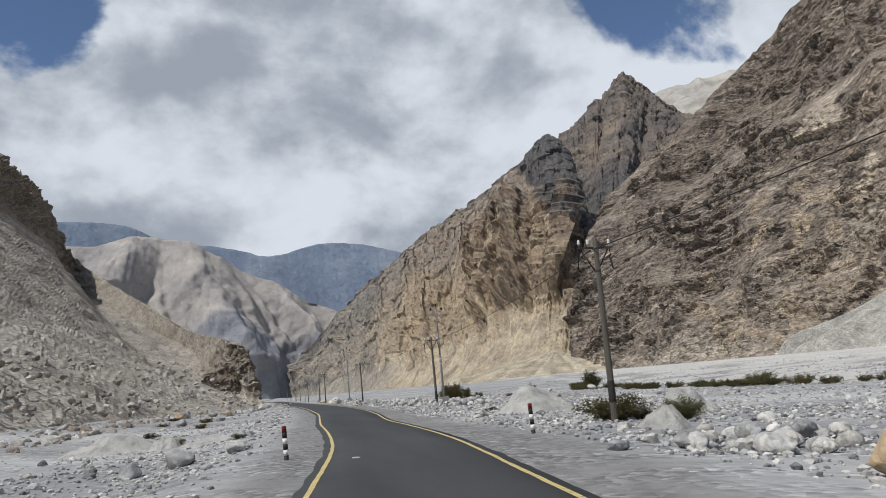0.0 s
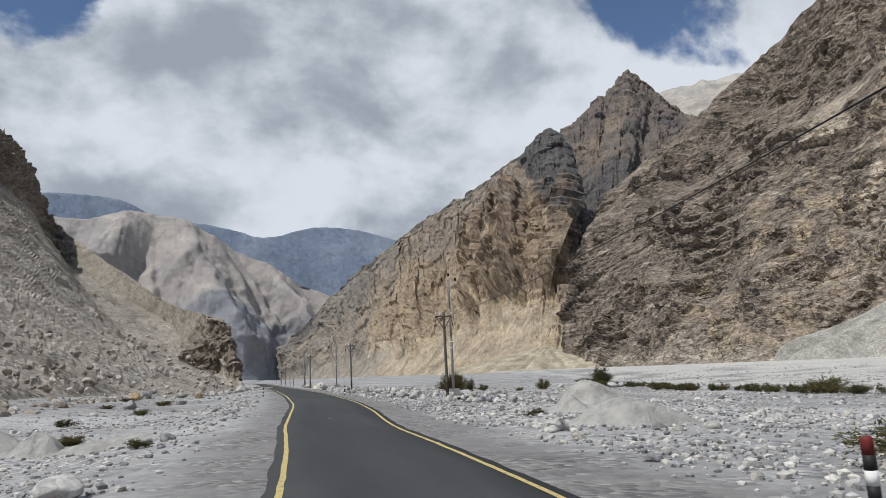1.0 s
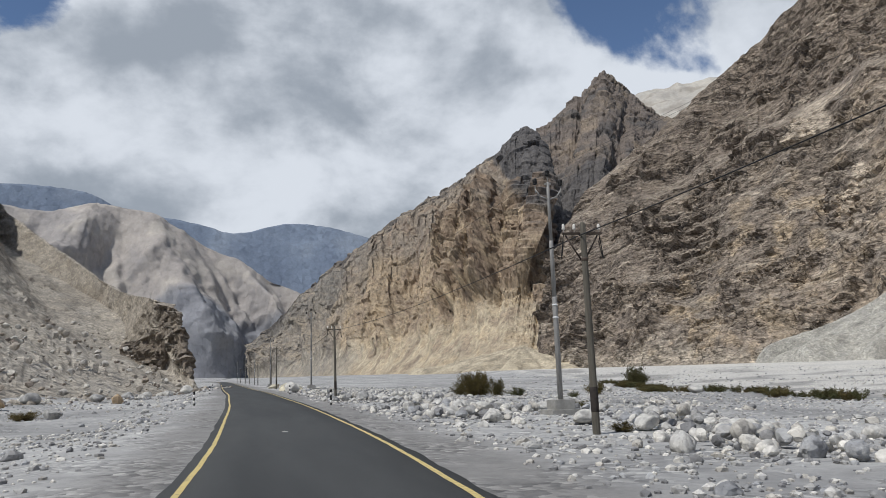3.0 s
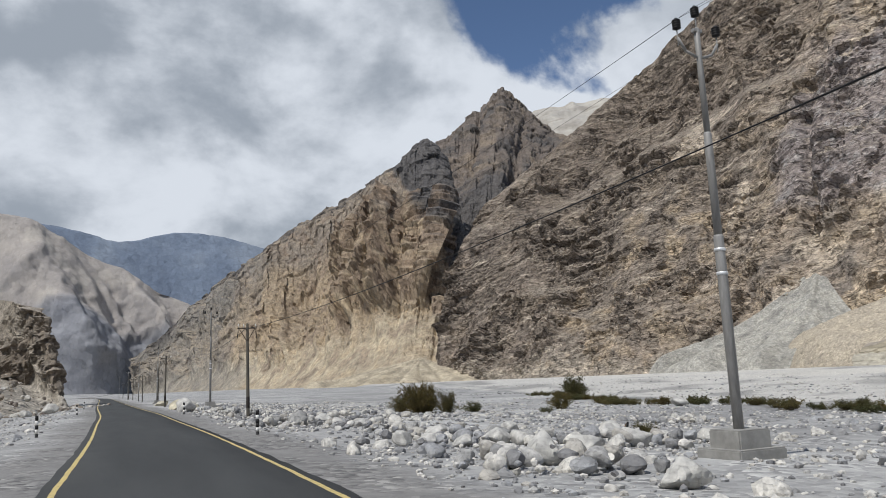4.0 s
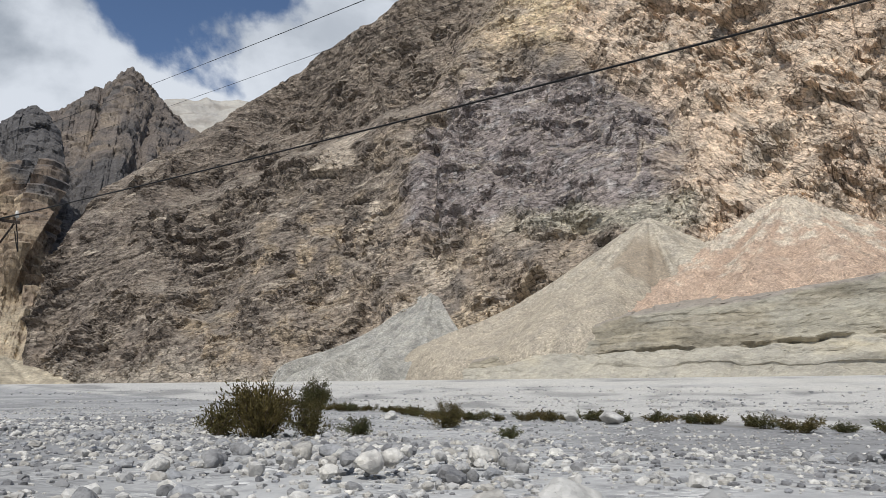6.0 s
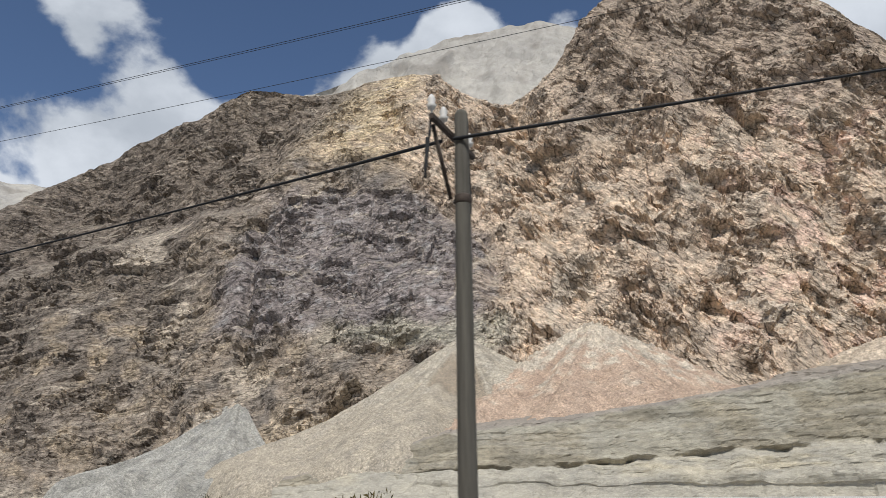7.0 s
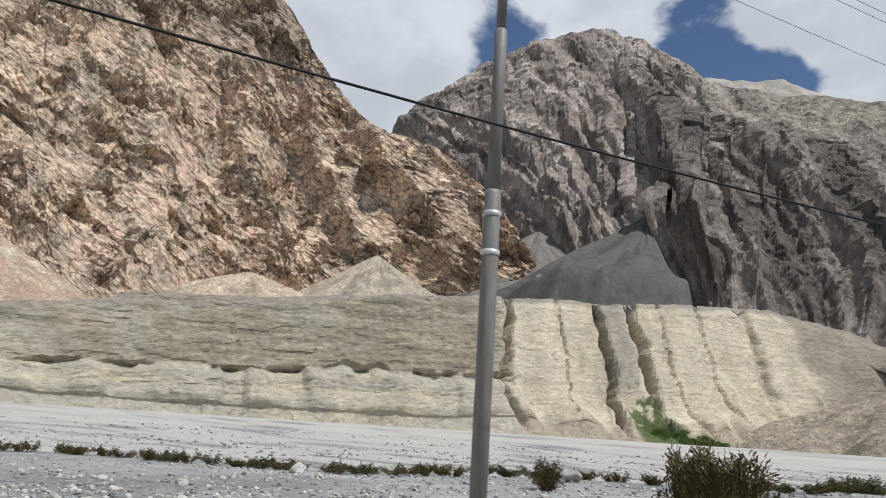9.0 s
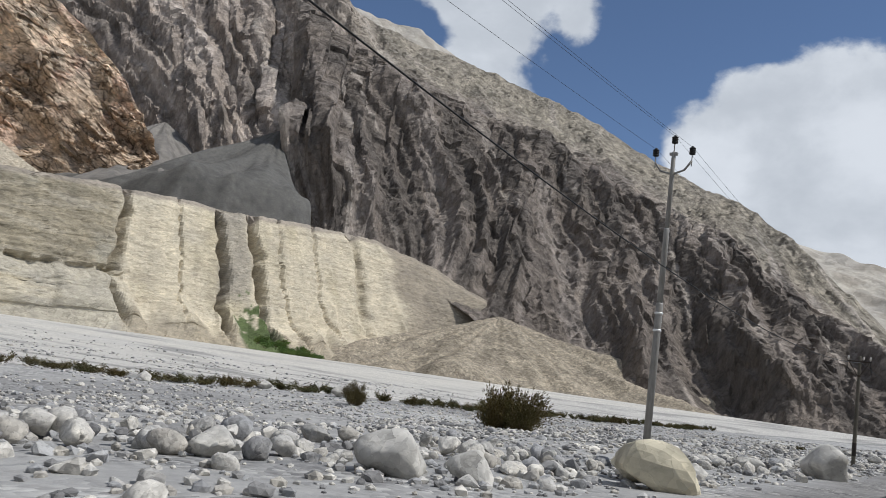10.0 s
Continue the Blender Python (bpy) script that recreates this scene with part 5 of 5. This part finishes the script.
# ---- marker posts ----
def build_marker_posts():
    cols = {"white": (0.72, 0.71, 0.68), "black": (0.02, 0.02, 0.02), "red": (0.14, 0.022, 0.02)}
    mats = {k: plain_mat("post_" + k, c, 0.6, 0, 9, 0.18) for k, c in cols.items()}

    def post(x, y, bands, label):
        root = empty_thing("marker_post", pose(x, y, gz(x, y) - 0.03, 1.5 * math.sin(y), 2 * math.cos(x), 20), label, "marker post", "roadside marker posts")
        h = 0.88 / len(bands)
        for k, c in enumerate(bands):
            bm = bmesh.new()
            rows = [(0.062, k * h - (0.3 if k == 0 else 0)), (0.062, (k + 1) * h - 0.002)]
            if k == len(bands) - 1:
                rows += [(0.05, 0.9), (0.02, 0.905)]
            part("band", lathe(bm, rows, 14), mats[c], root, c + " painted band")

    posts = [(-3.8, -58.0), (3.25, -57.0), (4.3, 13.6), (-3.5, 20.5), (3.9, 47.0), (-4.1, 60.0), (-5.0, 92.0)]
    for x, y in posts:
        if y < -40:
            post(x, y, ["black", "white", "black", "white", "black", "red"], "black and white banded marker post with a dark red top")
        elif 10 < y < 20:
            post(x, y, ["black", "white", "black", "black", "white", "black"], "black and white banded marker post on the shoulder")
        else:
            post(x, y, ["black", "white", "black", "white", "black"], "black and white banded marker post on the shoulder")


# ---- stones ----
def stone_shape(subdiv, seed, sharp=0.5, cuts=11):
    """A broken, half-rounded stone about 1 m across, as rows of places and triangles."""
    bm = bmesh.new()
    bmesh.ops.create_icosphere(bm, subdivisions=subdiv, radius=0.5)
    v = np.array([p.co[:] for p in bm.verts])
    f = np.array([[q.index for q in t.verts] for t in bm.faces])
    bm.free()
    r = np.random.default_rng(seed)
    # cut faces make it blocky
    for _ in range(cuts):
        n = r.normal(size=3)
        n /= np.linalg.norm(n)
        d = v @ n
        cut = 0.5 * (0.50 + 0.34 * r.random())
        v = v - np.outer(np.maximum(d - cut, 0) * (0.88 + 0.12 * sharp), n)
    v = v * (1 + 0.10 * perlin(v * 3 + seed))[:, None]
    return v * (1, 0.78 + 0.2 * r.random(), 0.62 + 0.2 * r.random()), f


def scatter(name, rows, shapes, mat, label, tints):
    """Many stones in one object: rows of x, y, z, size, turn, pick."""
    vs, fs, cs, base = [], [], [], 0
    pick = rows[:, 5].astype(int)
    for k, (v, f) in enumerate(shapes):
        r = rows[pick % len(shapes) == k]
        ca, sa = np.cos(r[:, 4])[:, None], np.sin(r[:, 4])[:, None]
        q = np.stack([v[:, 0] * ca - v[:, 1] * sa, v[:, 0] * sa + v[:, 1] * ca, np.broadcast_to(v[:, 2], (len(r), len(v)))], 2) * r[:, 3, None, None] + r[:, None, :3]
        vs.append(q.reshape(-1, 3))
        fs.append((f[None] + (base + np.arange(len(r)) * len(v))[:, None, None]).reshape(-1, 3))
        base += len(r) * len(v)
        tint = tints[(r[:, 5] * 7 + r[:, 3] * 100).astype(int) % len(tints)]
        cs.append(np.repeat(tint, len(v), 0))
    ob = new(name, mesh_from(name, np.concatenate(vs), np.concatenate(fs), mat, np.concatenate(cs)))
    return tagged(ob, label, "stones", kind="stuff")


STONE_TINTS = 0.97 * np.array([(0.50, 0.49, 0.47), (0.38, 0.375, 0.365), (0.56, 0.545, 0.515), (0.27, 0.27, 0.272), (0.44, 0.42, 0.385), (0.34, 0.345, 0.355), (0.60, 0.58, 0.54), (0.20, 0.20, 0.205)])


def build_stones():
    r = np.random.default_rng(21)
    mat = strata_rock("river_stone", 0.35, 0.45, (1, 1, 1), 0.22, warp=0.3)
    low = [stone_shape(1, k) for k in range(8)]
    mid = [stone_shape(2, 40 + k) for k in range(10)]

    def place(n, xlo, xhi, ylo, yhi, smin, smax, power, clump, sink=0.22):
        x, y = r.uniform(xlo, xhi, n), r.uniform(ylo, yhi, n)
        keep = fbm(np.c_[x, y, 0 * x] / clump[0] + clump[1], 3) > clump[2]
        keep &= np.abs(x - road_x(y)) > 3.4 + r.random(n) * 1.6
        x, y = x[keep], y[keep]
        s = smin + (smax - smin) * r.random(len(x)) ** power
        z = ground_z(x, y) + s * (0.28 - sink)
        return np.c_[x, y, z, s, r.uniform(0, 6.28, len(x)), r.integers(0, 1000, len(x))]

    def berms(n):
        """Heaps of stones pushed aside along the road."""
        heaps = [(6.8, 20.5, 2.0, 3.5), (8.5, 12.0, 1.6, 5), (9.5, 6.0, 2.6, 3.5), (13.5, 3.5, 3.0, 2.5), (13.6, -8.0, 2.4, 3.5), (13.0, -12.0, 2.2, 3), (7.5, -2.0, 1.8, 3.5), (9.8, -18.0, 2.2, 3.0), (8.6, 70.0, 2.6, 4.0),
                 (10.5, 78.0, 2.4, 4.0), (7.0, 56.0, 2.0, 4.0), (6.5, -64.0, 2.0, 2.2), (12.0, 28.0, 3.0, 5.0), (29.0, 21.4, 1.6, 1.6), (7.5, 44.0, 2.0, 5.0), (-13.0, 70.0, 2.4, 10.0)]
        h = np.array(heaps)[np.arange(n) % len(heaps)]
        off = r.normal(size=(n, 2)) * 0.55
        s = 0.16 + 0.62 * r.random(n) ** 2.6
        px, py = h[:, 0] + off[:, 0] * h[:, 2], h[:, 1] + off[:, 1] * h[:, 3]
        rise = 0.38 * np.exp(-1.6 * (off**2).sum(1))
        out = np.c_[px, py, ground_z(px, py) + rise * r.random(n) + 0.1 * s, s, r.uniform(0, 6.28, n), r.integers(0, 1000, n)]
        return out[np.abs(px - road_x(py)) > 3.2]

    near = np.vstack([place(2600, 4, 34, -90, 120, 0.20, 0.75, 3.0, (9, 2, 0.0)), place(700, -16, -4, -80, 118, 0.18, 0.7, 3.0, (7, 4, 0.0)), place(2300, 5, 24, 25, 100, 0.18, 0.6, 2.2, (5, 8, -0.15)), berms(1500)])
    # the larger ones beside the road can be told apart
    large = near[(near[:, 3] > 0.42) & (near[:, 1] > -75) & (near[:, 1] < 88) & (np.abs(near[:, 0] - 6) < 12)]
    large = large[np.argsort(-large[:, 3])][:300]
    near = near[~np.isin(near[:, 5] + 1000 * near[:, 0], large[:, 5] + 1000 * large[:, 0])]
    meshes = {}
    for x, y, z, size, turn, pick in large:
        key = (int(pick) % len(mid), int(pick) % 7)
        if key not in meshes:
            v, f = mid[key[0]]
            meshes[key] = mesh_from("river_stone", v, f, mat, np.tile(STONE_TINTS[key[1]], (len(v), 1)), True)
        ob = new("river_stone", meshes[key])
        ob.matrix_basis = Matrix.Translation((x, y, z)) @ Matrix.Rotation(turn, 4, "Z") @ Matrix.Diagonal((size, size, size, 1))
        tone = "dark grey" if STONE_TINTS[key[1]][0] < 0.3 else "mid-grey" if STONE_TINTS[key[1]][0] < 0.42 else "pale grey"
        tagged(ob, tone + " broken river stone lying on the gravel flat", "stone", "larger stones beside the road")
    scatter("river_stones", near, mid, mat, "pale grey broken river stones scattered over the flat", STONE_TINTS)
    small = np.vstack([place(12000, 3.5, 36, -92, 125, 0.08, 0.32, 1.8, (7, 2, -0.12)), place(9000, 4.5, 30, 15, 88, 0.09, 0.36, 1.6, (5, 9, -0.1)), place(5000, 4, 16, -30, 30, 0.07, 0.25, 1.6, (5, 3, -0.1)), place(3500, 34, 50, -60, 120, 0.15, 0.45, 2.0, (9, 2, -0.1)), place(4000, -18, -3.6, -85, 125, 0.07, 0.28, 2.0, (6, 4, -0.15)), place(4200, 56, 130, -80, 160, 0.2, 0.75, 2.2, (14, 6, -0.05)), place(2600, 100, 260, -60, 330, 0.35, 1.2, 2.4, (26, 6, 0.0)), place(7500, 3.3, 20, -80, -22, 0.07, 0.32, 1.9, (4, 5, -0.28)), place(4500, -14, -3.3, -76, 5, 0.06, 0.3, 2.0, (4, 3, -0.2))])
    scatter("river_pebbles", small, low, mat, "small grey stones and pebbles on silt", STONE_TINTS)
    # rubble on the lower hillside
    y = r.uniform(-70, 120, 1500)
    t = r.random(1500) ** 1.6
    foot = np.interp(y, [-130, -40, 20, 55, 78, 95, 113, 122], [-28, -25, -26, -24, -19, -14, -9.5, -8])
    x = foot + 6 - t * 26
    z = np.where(x > foot, ground_z(x, y), ground_z(foot, y) + (foot - x) * 0.62)
    s = 0.3 + 1.3 * r.random(1500) ** 3
    warm = np.array([(0.34, 0.31, 0.27), (0.42, 0.40, 0.37), (0.27, 0.235, 0.195), (0.50, 0.48, 0.44), (0.22, 0.19, 0.165)])
    scatter("hill_rubble_stones", np.c_[x, y, z, s, r.uniform(0, 6.28, 1500), r.integers(0, 1000, 1500)], mid, mat, "brown and grey angular rubble at the foot of the hill", warm)
    build_boulders(mat)


def build_boulders(mat):
    # x, y, length, height share, tone
    pale, grey, cream, brown = (0.50, 0.49, 0.465), (0.33, 0.328, 0.32), (0.55, 0.51, 0.40), (0.42, 0.32, 0.21)
    rows = [
        (9.6, 4.6, 1.05, 0.8, pale), (12.9, 2.6, 1.5, 0.7, pale), (7.2, 5.8, 0.9, 0.8, pale), (8.4, 4.2, 0.8, 0.8, pale), (10.6, 6.5, 1.1, 0.8, grey), (11.6, 5.4, 1.0, 0.8, pale), (13.4, 4.0, 0.85, 0.7, grey),
        (6.9, 19.2, 1.25, 0.85, grey), (6.2, 21.4, 1.3, 0.8, grey), (8.6, 21.8, 1.2, 0.8, pale), (9.4, 8.6, 1.1, 0.8, pale), (12.6, 9.8, 0.9, 0.8, pale), (14.8, 6.8, 1.2, 0.8, pale), (16.2, 3.6, 1.2, 0.7, pale),
        (8.6, -1.6, 1.1, 0.85, pale), (7.6, -6.0, 0.9, 0.85, pale), (7.6, -1.8, 1.2, 0.85, pale), (11.0, -10.2, 1.05, 0.9, pale), (13.2, -9.6, 0.9, 0.8, grey), (12.4, -12.4, 1.1, 0.85, pale), (9.9, -8.4, 1.0, 0.8, pale),
        (4.9, 68.9, 2.7, 0.75, cream), (6.0, 67.4, 1.5, 0.8, cream), (6.5, 75.6, 1.5, 0.8, pale), (5.6, 74.6, 1.0, 0.9, pale), (4.6, 55.2, 2.3, 0.8, pale), (6.4, 57.2, 1.2, 0.8, pale), (8.8, 77.4, 1.1, 0.75, pale), (10.6, 73.5, 0.9, 0.8, grey),
        (4.35, -69.9, 1.3, 1.0, brown), (5.0, -66.0, 1.0, 0.8, pale), (4.6, -63.6, 0.9, 0.8, grey), (6.4, -64.4, 0.9, 0.8, pale), (-8.9, -51.0, 1.2, 0.7, grey), (-7.4, -50.3, 1.5, 0.6, grey), (-5.6, -50.7, 0.9, 0.9, pale), (5.2, -43.0, 0.8, 0.8, pale), (8.9, -50.6, 0.9, 0.8, pale),
        (-8.6, 90.6, 2.6, 0.8, pale), (-10.6, 84.0, 1.8, 0.8, pale), (-12.8, 79.0, 1.7, 0.8, pale), (-14.4, 74.0, 2.0, 0.8, grey), (-11.8, 66.0, 1.3, 0.8, pale), (-13.0, 55.0, 1.8, 0.9, brown), (-16.0, 62.0, 2.2, 0.8, grey),
        (-15.0, 12.0, 1.6, 0.9, grey), (-11.6, 20.0, 1.4, 1.0, grey), (-17.5, 30.0, 2.0, 0.8, brown), (-19.0, 46.0, 2.4, 0.8, grey),
        (44.0, 40.0, 2.0, 0.7, pale), (47.5, 45.0, 1.6, 0.7, pale), (58.0, 52.0, 2.0, 0.6, pale), (43.0, 58.0, 1.4, 0.7, pale),
        (7.4, 46.0, 1.4, 0.8, pale), (6.2, 63.0, 1.0, 0.7, pale), (4.4, 97.0, 2.4, 0.7, cream), (8.0, 105.0, 2.2, 0.7, pale),
    ]
    names = {pale: "pale grey rounded boulder among the river stones", grey: "mid-grey rounded boulder among the river stones", cream: "cream-coloured angular boulder beside the road", brown: "brown weathered boulder on the stony ground"}
    meshes = {}
    for k, (x, y, s, h, tone) in enumerate(rows):
        key = (k % 9, tone)
        if key not in meshes:
            v, f = stone_shape(3, 80 + k % 9, 1.0, 17)
            v = v * (1 + 0.05 * perlin(v * 9 + k))[:, None]
            c = lerp_col(np.tile(np.array(tone), (len(v), 1)), np.array(tone) * 0.75, smoothstep(0, 0.4, fbm(v * 3 + k, 3)))
            meshes[key] = mesh_from("boulder", v, f, mat, c, tone != cream)
        ob = new("boulder", meshes[key])
        ob.matrix_basis = pose(x, y, gz(x, y) + s * h * 0.24, 8 * math.sin(k), 8 * math.cos(2 * k), 47 * k) @ Matrix.Diagonal((s, s, s * h * 1.15, 1))
        tagged(ob, names[tone], "boulder", "boulders on the flat")


# ---- sand heaps ----
def build_sand_heaps():
    m, nt, b = material("heaped_sand", 0.95)
    c = ramp_node(nt, noise_node(nt, 1.6, 8, 0.65), [(0.32, (0.30, 0.29, 0.27)), (0.5, (0.43, 0.42, 0.39)), (0.68, (0.52, 0.505, 0.47))])
    nt.links.new(c, b.inputs["Base Color"])
    bump_node(nt, b, noise_node(nt, 6.0, 9, 0.7), 0.9, 0.16)
    # x, y, half width, half depth, height, how peaked
    rows = [(11.6, -50.2, 1.5, 1.5, 1.15, 1.0), (6.7, -58.4, 0.85, 0.8, 0.78, 1.0), (8.8, -40.2, 2.5, 1.5, 0.95, 0.4), (-12.8, -33.6, 3.2, 1.8, 1.15, 0.7), (-7.9, -34.8, 2.6, 1.6, 0.5, 0.3), (12.4, -29.0, 2.5, 2.0, 1.5, 0.55), (-10.2, -34.6, 1.2, 1.0, 0.9, 0.6)]
    for k, (x, y, w, d, h, peak) in enumerate(rows):
        nr, na = 26, 56
        r, a = np.meshgrid(np.linspace(0, 1.15, nr), np.linspace(0, 2 * math.pi, na), indexing="ij")
        r, a = r.ravel(), a.ravel()
        ring = np.c_[np.cos(a), np.sin(a), 0 * a]
        out = 1 + 0.22 * fbm(ring * 1.1 + 7 * k, 3)
        lean = 0.18 * math.sin(2.3 * k)
        px = x + w * (r * np.cos(a) * out + lean * (1 - np.minimum(r, 1)))
        py = y + d * r * np.sin(a) * out
        body = peak * np.maximum(1 - np.sqrt(r * r + 0.012), 0) + (1 - peak) * (1 - smoothstep(0.1, 1.0, r))
        p0 = np.c_[px, py, 0 * px]
        slump = (0.32 * fbm(p0 / (0.45 * w) + 11 * k, 4) + 0.05 * fbm(p0 / 0.16, 3)) * smoothstep(0.0, 0.3, r) * smoothstep(1.1, 0.7, r)
        pz = ground_z(px, py) + h * (body + slump) - 0.06 - 0.25 * smoothstep(0.98, 1.15, r)
        ob = new("sand_mound", mesh_from("sand_mound", np.c_[px, py, pz], grid_faces(nr, na), m, None, True))
        tagged(ob, "pale conical mound of dumped sand on the flat" if peak > 0.5 else "low spread mound of pale sand on the flat", "sand mound", "sand mounds beside the road")


# ---- shrubs ----
def shrub_meshes(seed, tall, stems, leaves):
    r = np.random.default_rng(seed)
    bm = bmesh.new()
    tips = []
    for _ in range(stems):
        a, lean = r.uniform(0, 6.28), r.uniform(0.05, 0.95)
        p = Vector((0.18 * math.cos(a) * r.random(), 0.18 * math.sin(a) * r.random(), -0.05))
        d = Vector((math.cos(a) * lean, math.sin(a) * lean, 1)).normalized()
        ln = tall * r.uniform(0.6, 1.05)
        for k in range(4):
            q = p + d * ln / 4 + Vector(r.normal(size=3)) * 0.03
            tube(bm, p, q, 0.012 * (1 - k / 5), 0.012 * (1 - (k + 1) / 5), 4, False)
            if k:
                tips += [(p.lerp(q, r.random()), d) for _ in range(2)]
            p, d = q, (d + Vector((math.cos(a) * 0.12, math.sin(a) * 0.12, -0.02)) + Vector(r.normal(size=3)) * 0.1).normalized()
    stem_me = bpy.data.meshes.new("stems")
    bm.to_mesh(stem_me)
    bm.free()
    vs, fs, cs = [], [], []
    grow = 1.25 if leaves > 1000 else 1.9
    for k in range(leaves):
        c, d = tips[int(r.integers(len(tips)))]
        c = c + Vector(r.normal(size=3)) * 0.075 * tall
        n = (d + Vector(r.normal(size=3)) * 0.7).normalized()
        s = n.orthogonal().normalized()
        w, ln = (0.010 + 0.012 * r.random()) * grow, (0.05 + 0.06 * r.random()) * tall * grow
        b = len(vs)
        vs += [c - s * w, c + n * ln * 0.5 + n.cross(s) * w, c + s * w, c + n * ln]
        fs += [(b, b + 1, b + 3), (b + 1, b + 2, b + 3)]
        t = r.random()
        cs += [(0.052 + 0.045 * t, 0.047 + 0.035 * t, 0.021 + 0.016 * t)] * 4
    return stem_me, np.array([v[:] for v in vs]), np.array(fs), np.array(cs)


def build_shrubs():
    bark = plain_mat("shrub_bark", (0.14, 0.105, 0.075), 0.9, 0, 8, 0.3)
    m, nt, b = material("shrub_leaf", 0.8)
    at = nt.nodes.new("ShaderNodeAttribute")
    at.attribute_name = "bed"
    info = nt.nodes.new("ShaderNodeObjectInfo")
    tint = ramp_node(nt, info.outputs["Random"], [(0.0, (1.25, 1.1, 0.8)), (1.0, (0.85, 1.05, 0.9))])
    nt.links.new(mix_node(nt, at.outputs["Color"], tint, 1.0, "MULTIPLY"), b.inputs["Base Color"])
    b.inputs["Subsurface Weight"].default_value = 0.0
    protos = []
    for k, (tall, stems, leaves) in enumerate(((1.0, 40, 3000), (1.0, 30, 2400), (0.8, 30, 1900), (0.9, 12, 560))):
        sm, v, f, c = shrub_meshes(60 + k, tall, stems, leaves)
        sm.materials.append(bark)
        protos.append((sm, mesh_from("foliage", v, f, m, c)))

    def shrub(x, y, w, h, k, label):
        root = empty_thing("shrub", pose(x, y, gz(x, y) - 0.02, 0, 0, 73 * k) @ Matrix.Diagonal((w, w, h, 1)), label, "shrub", "shrubs on the river flat")
        for name, me in zip(("stems", "foliage"), protos[3 if k < 0 else k % 3]):
            o = tagged(new(name, me), kind="stuff")
            o.parent = root

    olive = "olive-brown wiry shrub growing in the gravel"
    dark = "low dark dry shrub on pale sand"
    rows = [(22.6, 46.6, 2.3, 2.8, 0), (24.6, 45.6, 1.6, 2.0, 1), (21.4, 48.2, 1.7, 2.3, 2), (23.4, 47.6, 1.8, 2.7, 1), (36.0, 46.5, 1.5, 1.7, 1), (29.5, 37.6, 0.9, 0.8, 2),
            (7.1, -53.9, 1.45, 0.95, 0), (8.6, -55.9, 1.2, 0.75, 1), (7.9, -54.2, 0.9, 0.8, 2), (51.2, 5.5, 2.6, 2.3, 0), (52.6, 7.2, 2.0, 1.8, 1), (64.0, 90.8, 3.2, 3.4, 1), (65.6, 92.8, 2.6, 2.4, 0),
            (17.0, 8.0, 0.8, 0.6, 2), (26.3, 44.0, 1.2, 1.0, 1)]
    for k, (x, y, w, h, kind) in enumerate(rows):
        shrub(x, y, w, h, kind + 3 * k, olive)
    r = np.random.default_rng(5)
    for x, y, w in ((-6.0, -40.5, 0.5), (-13.3, 20.8, 1.3), (-16.9, 11.8, 1.1), (-11.0, -8.0, 0.8), (-10.2, -30.0, 0.8), (-14.0, -15.0, 0.9), (-18.0, 28.0, 1.2), (9.4, -29.0, 0.45), (8.2, -31.5, 0.4), (11.5, -33.5, 0.5), (10.2, -10.4, 0.5), (7.3, 20.4, 0.5)):
        shrub(x, y, w, 0.42 * w + 0.12, int(r.integers(90)), dark)
    # brushy growth along the scarp
    k = 0
    for y in np.arange(-60, 112, 1.0):
        x = float(bank_x(np.array([y]))[0]) + r.uniform(-2.0, 0.9)
        if perlin(np.array([[y / 6.0, 3.3, 0.5]]))[0] > -0.6:
            shrub(x, y + r.uniform(-0.8, 0.8), r.uniform(0.9, 1.9), r.uniform(0.7, 1.25), -1 - k, "dark brushy shrub along the river scarp")
        k += 1
    lush = []
    for k, (sm, fo) in enumerate((protos[3], protos[2], protos[3])):
        me = fo.copy()
        n = len(me.vertices)
        g = np.random.default_rng(k).random(n // 4).repeat(4)
        me.color_attributes["bed"].data.foreach_set("color", np.c_[0.06 + 0.06 * g, 0.10 + 0.08 * g, 0.03 + 0.02 * g, np.ones(n)].astype(np.float32).ravel())
        lush.append((sm, me))
    # green thicket at the mouth of the terrace gullies
    for k in range(34):
        x, y = 512 + r.uniform(-10, 30), -362 + r.uniform(-26, 24)
        root = empty_thing("shrub", pose(x, y, gz(x, y) - 1.0 + max(0, x - 515) * 0.35, 0, 0, 50 * k) @ Matrix.Diagonal((8.5, 8.5, 6.5, 1)), "fresh green willow thicket in a gully mouth", "shrub", "thicket at the terrace foot")
        for name, me in zip(("stems", "foliage"), lush[k % 3]):
            o = tagged(new(name, me), kind="stuff")
            o.parent = root


def build_black_board():
    """A small black board leaning on stakes among the stones."""
    black = plain_mat("black_board", (0.015, 0.014, 0.014), 0.6, 0, 5, 0.3)
    wood = plain_mat("stake_wood", (0.12, 0.09, 0.06), 0.9, 0, 8, 0.3)
    root = empty_thing("marker_board", pose(15.2, 6.5, gz(15.2, 6.5), 12, 8, 60), "small black board leaning on stakes among stones", "board")
    bm = bmesh.new()
    box(bm, (-0.24, -0.03, 0.08), (0.24, 0.03, 0.5), 0.01)
    part("board", bm, black, root)
    for sx in (-0.16, 0.16):
        bm = bmesh.new()
        tube(bm, (sx, 0.06, -0.2), (sx, 0.05, 0.46), 0.018, 0.014, 6)
        part("stake", bm, wood, root)


build_mountains()
build_ground()
build_road()
build_power_lines()
build_marker_posts()
build_sand_heaps()
build_stones()
build_shrubs()
build_black_board()
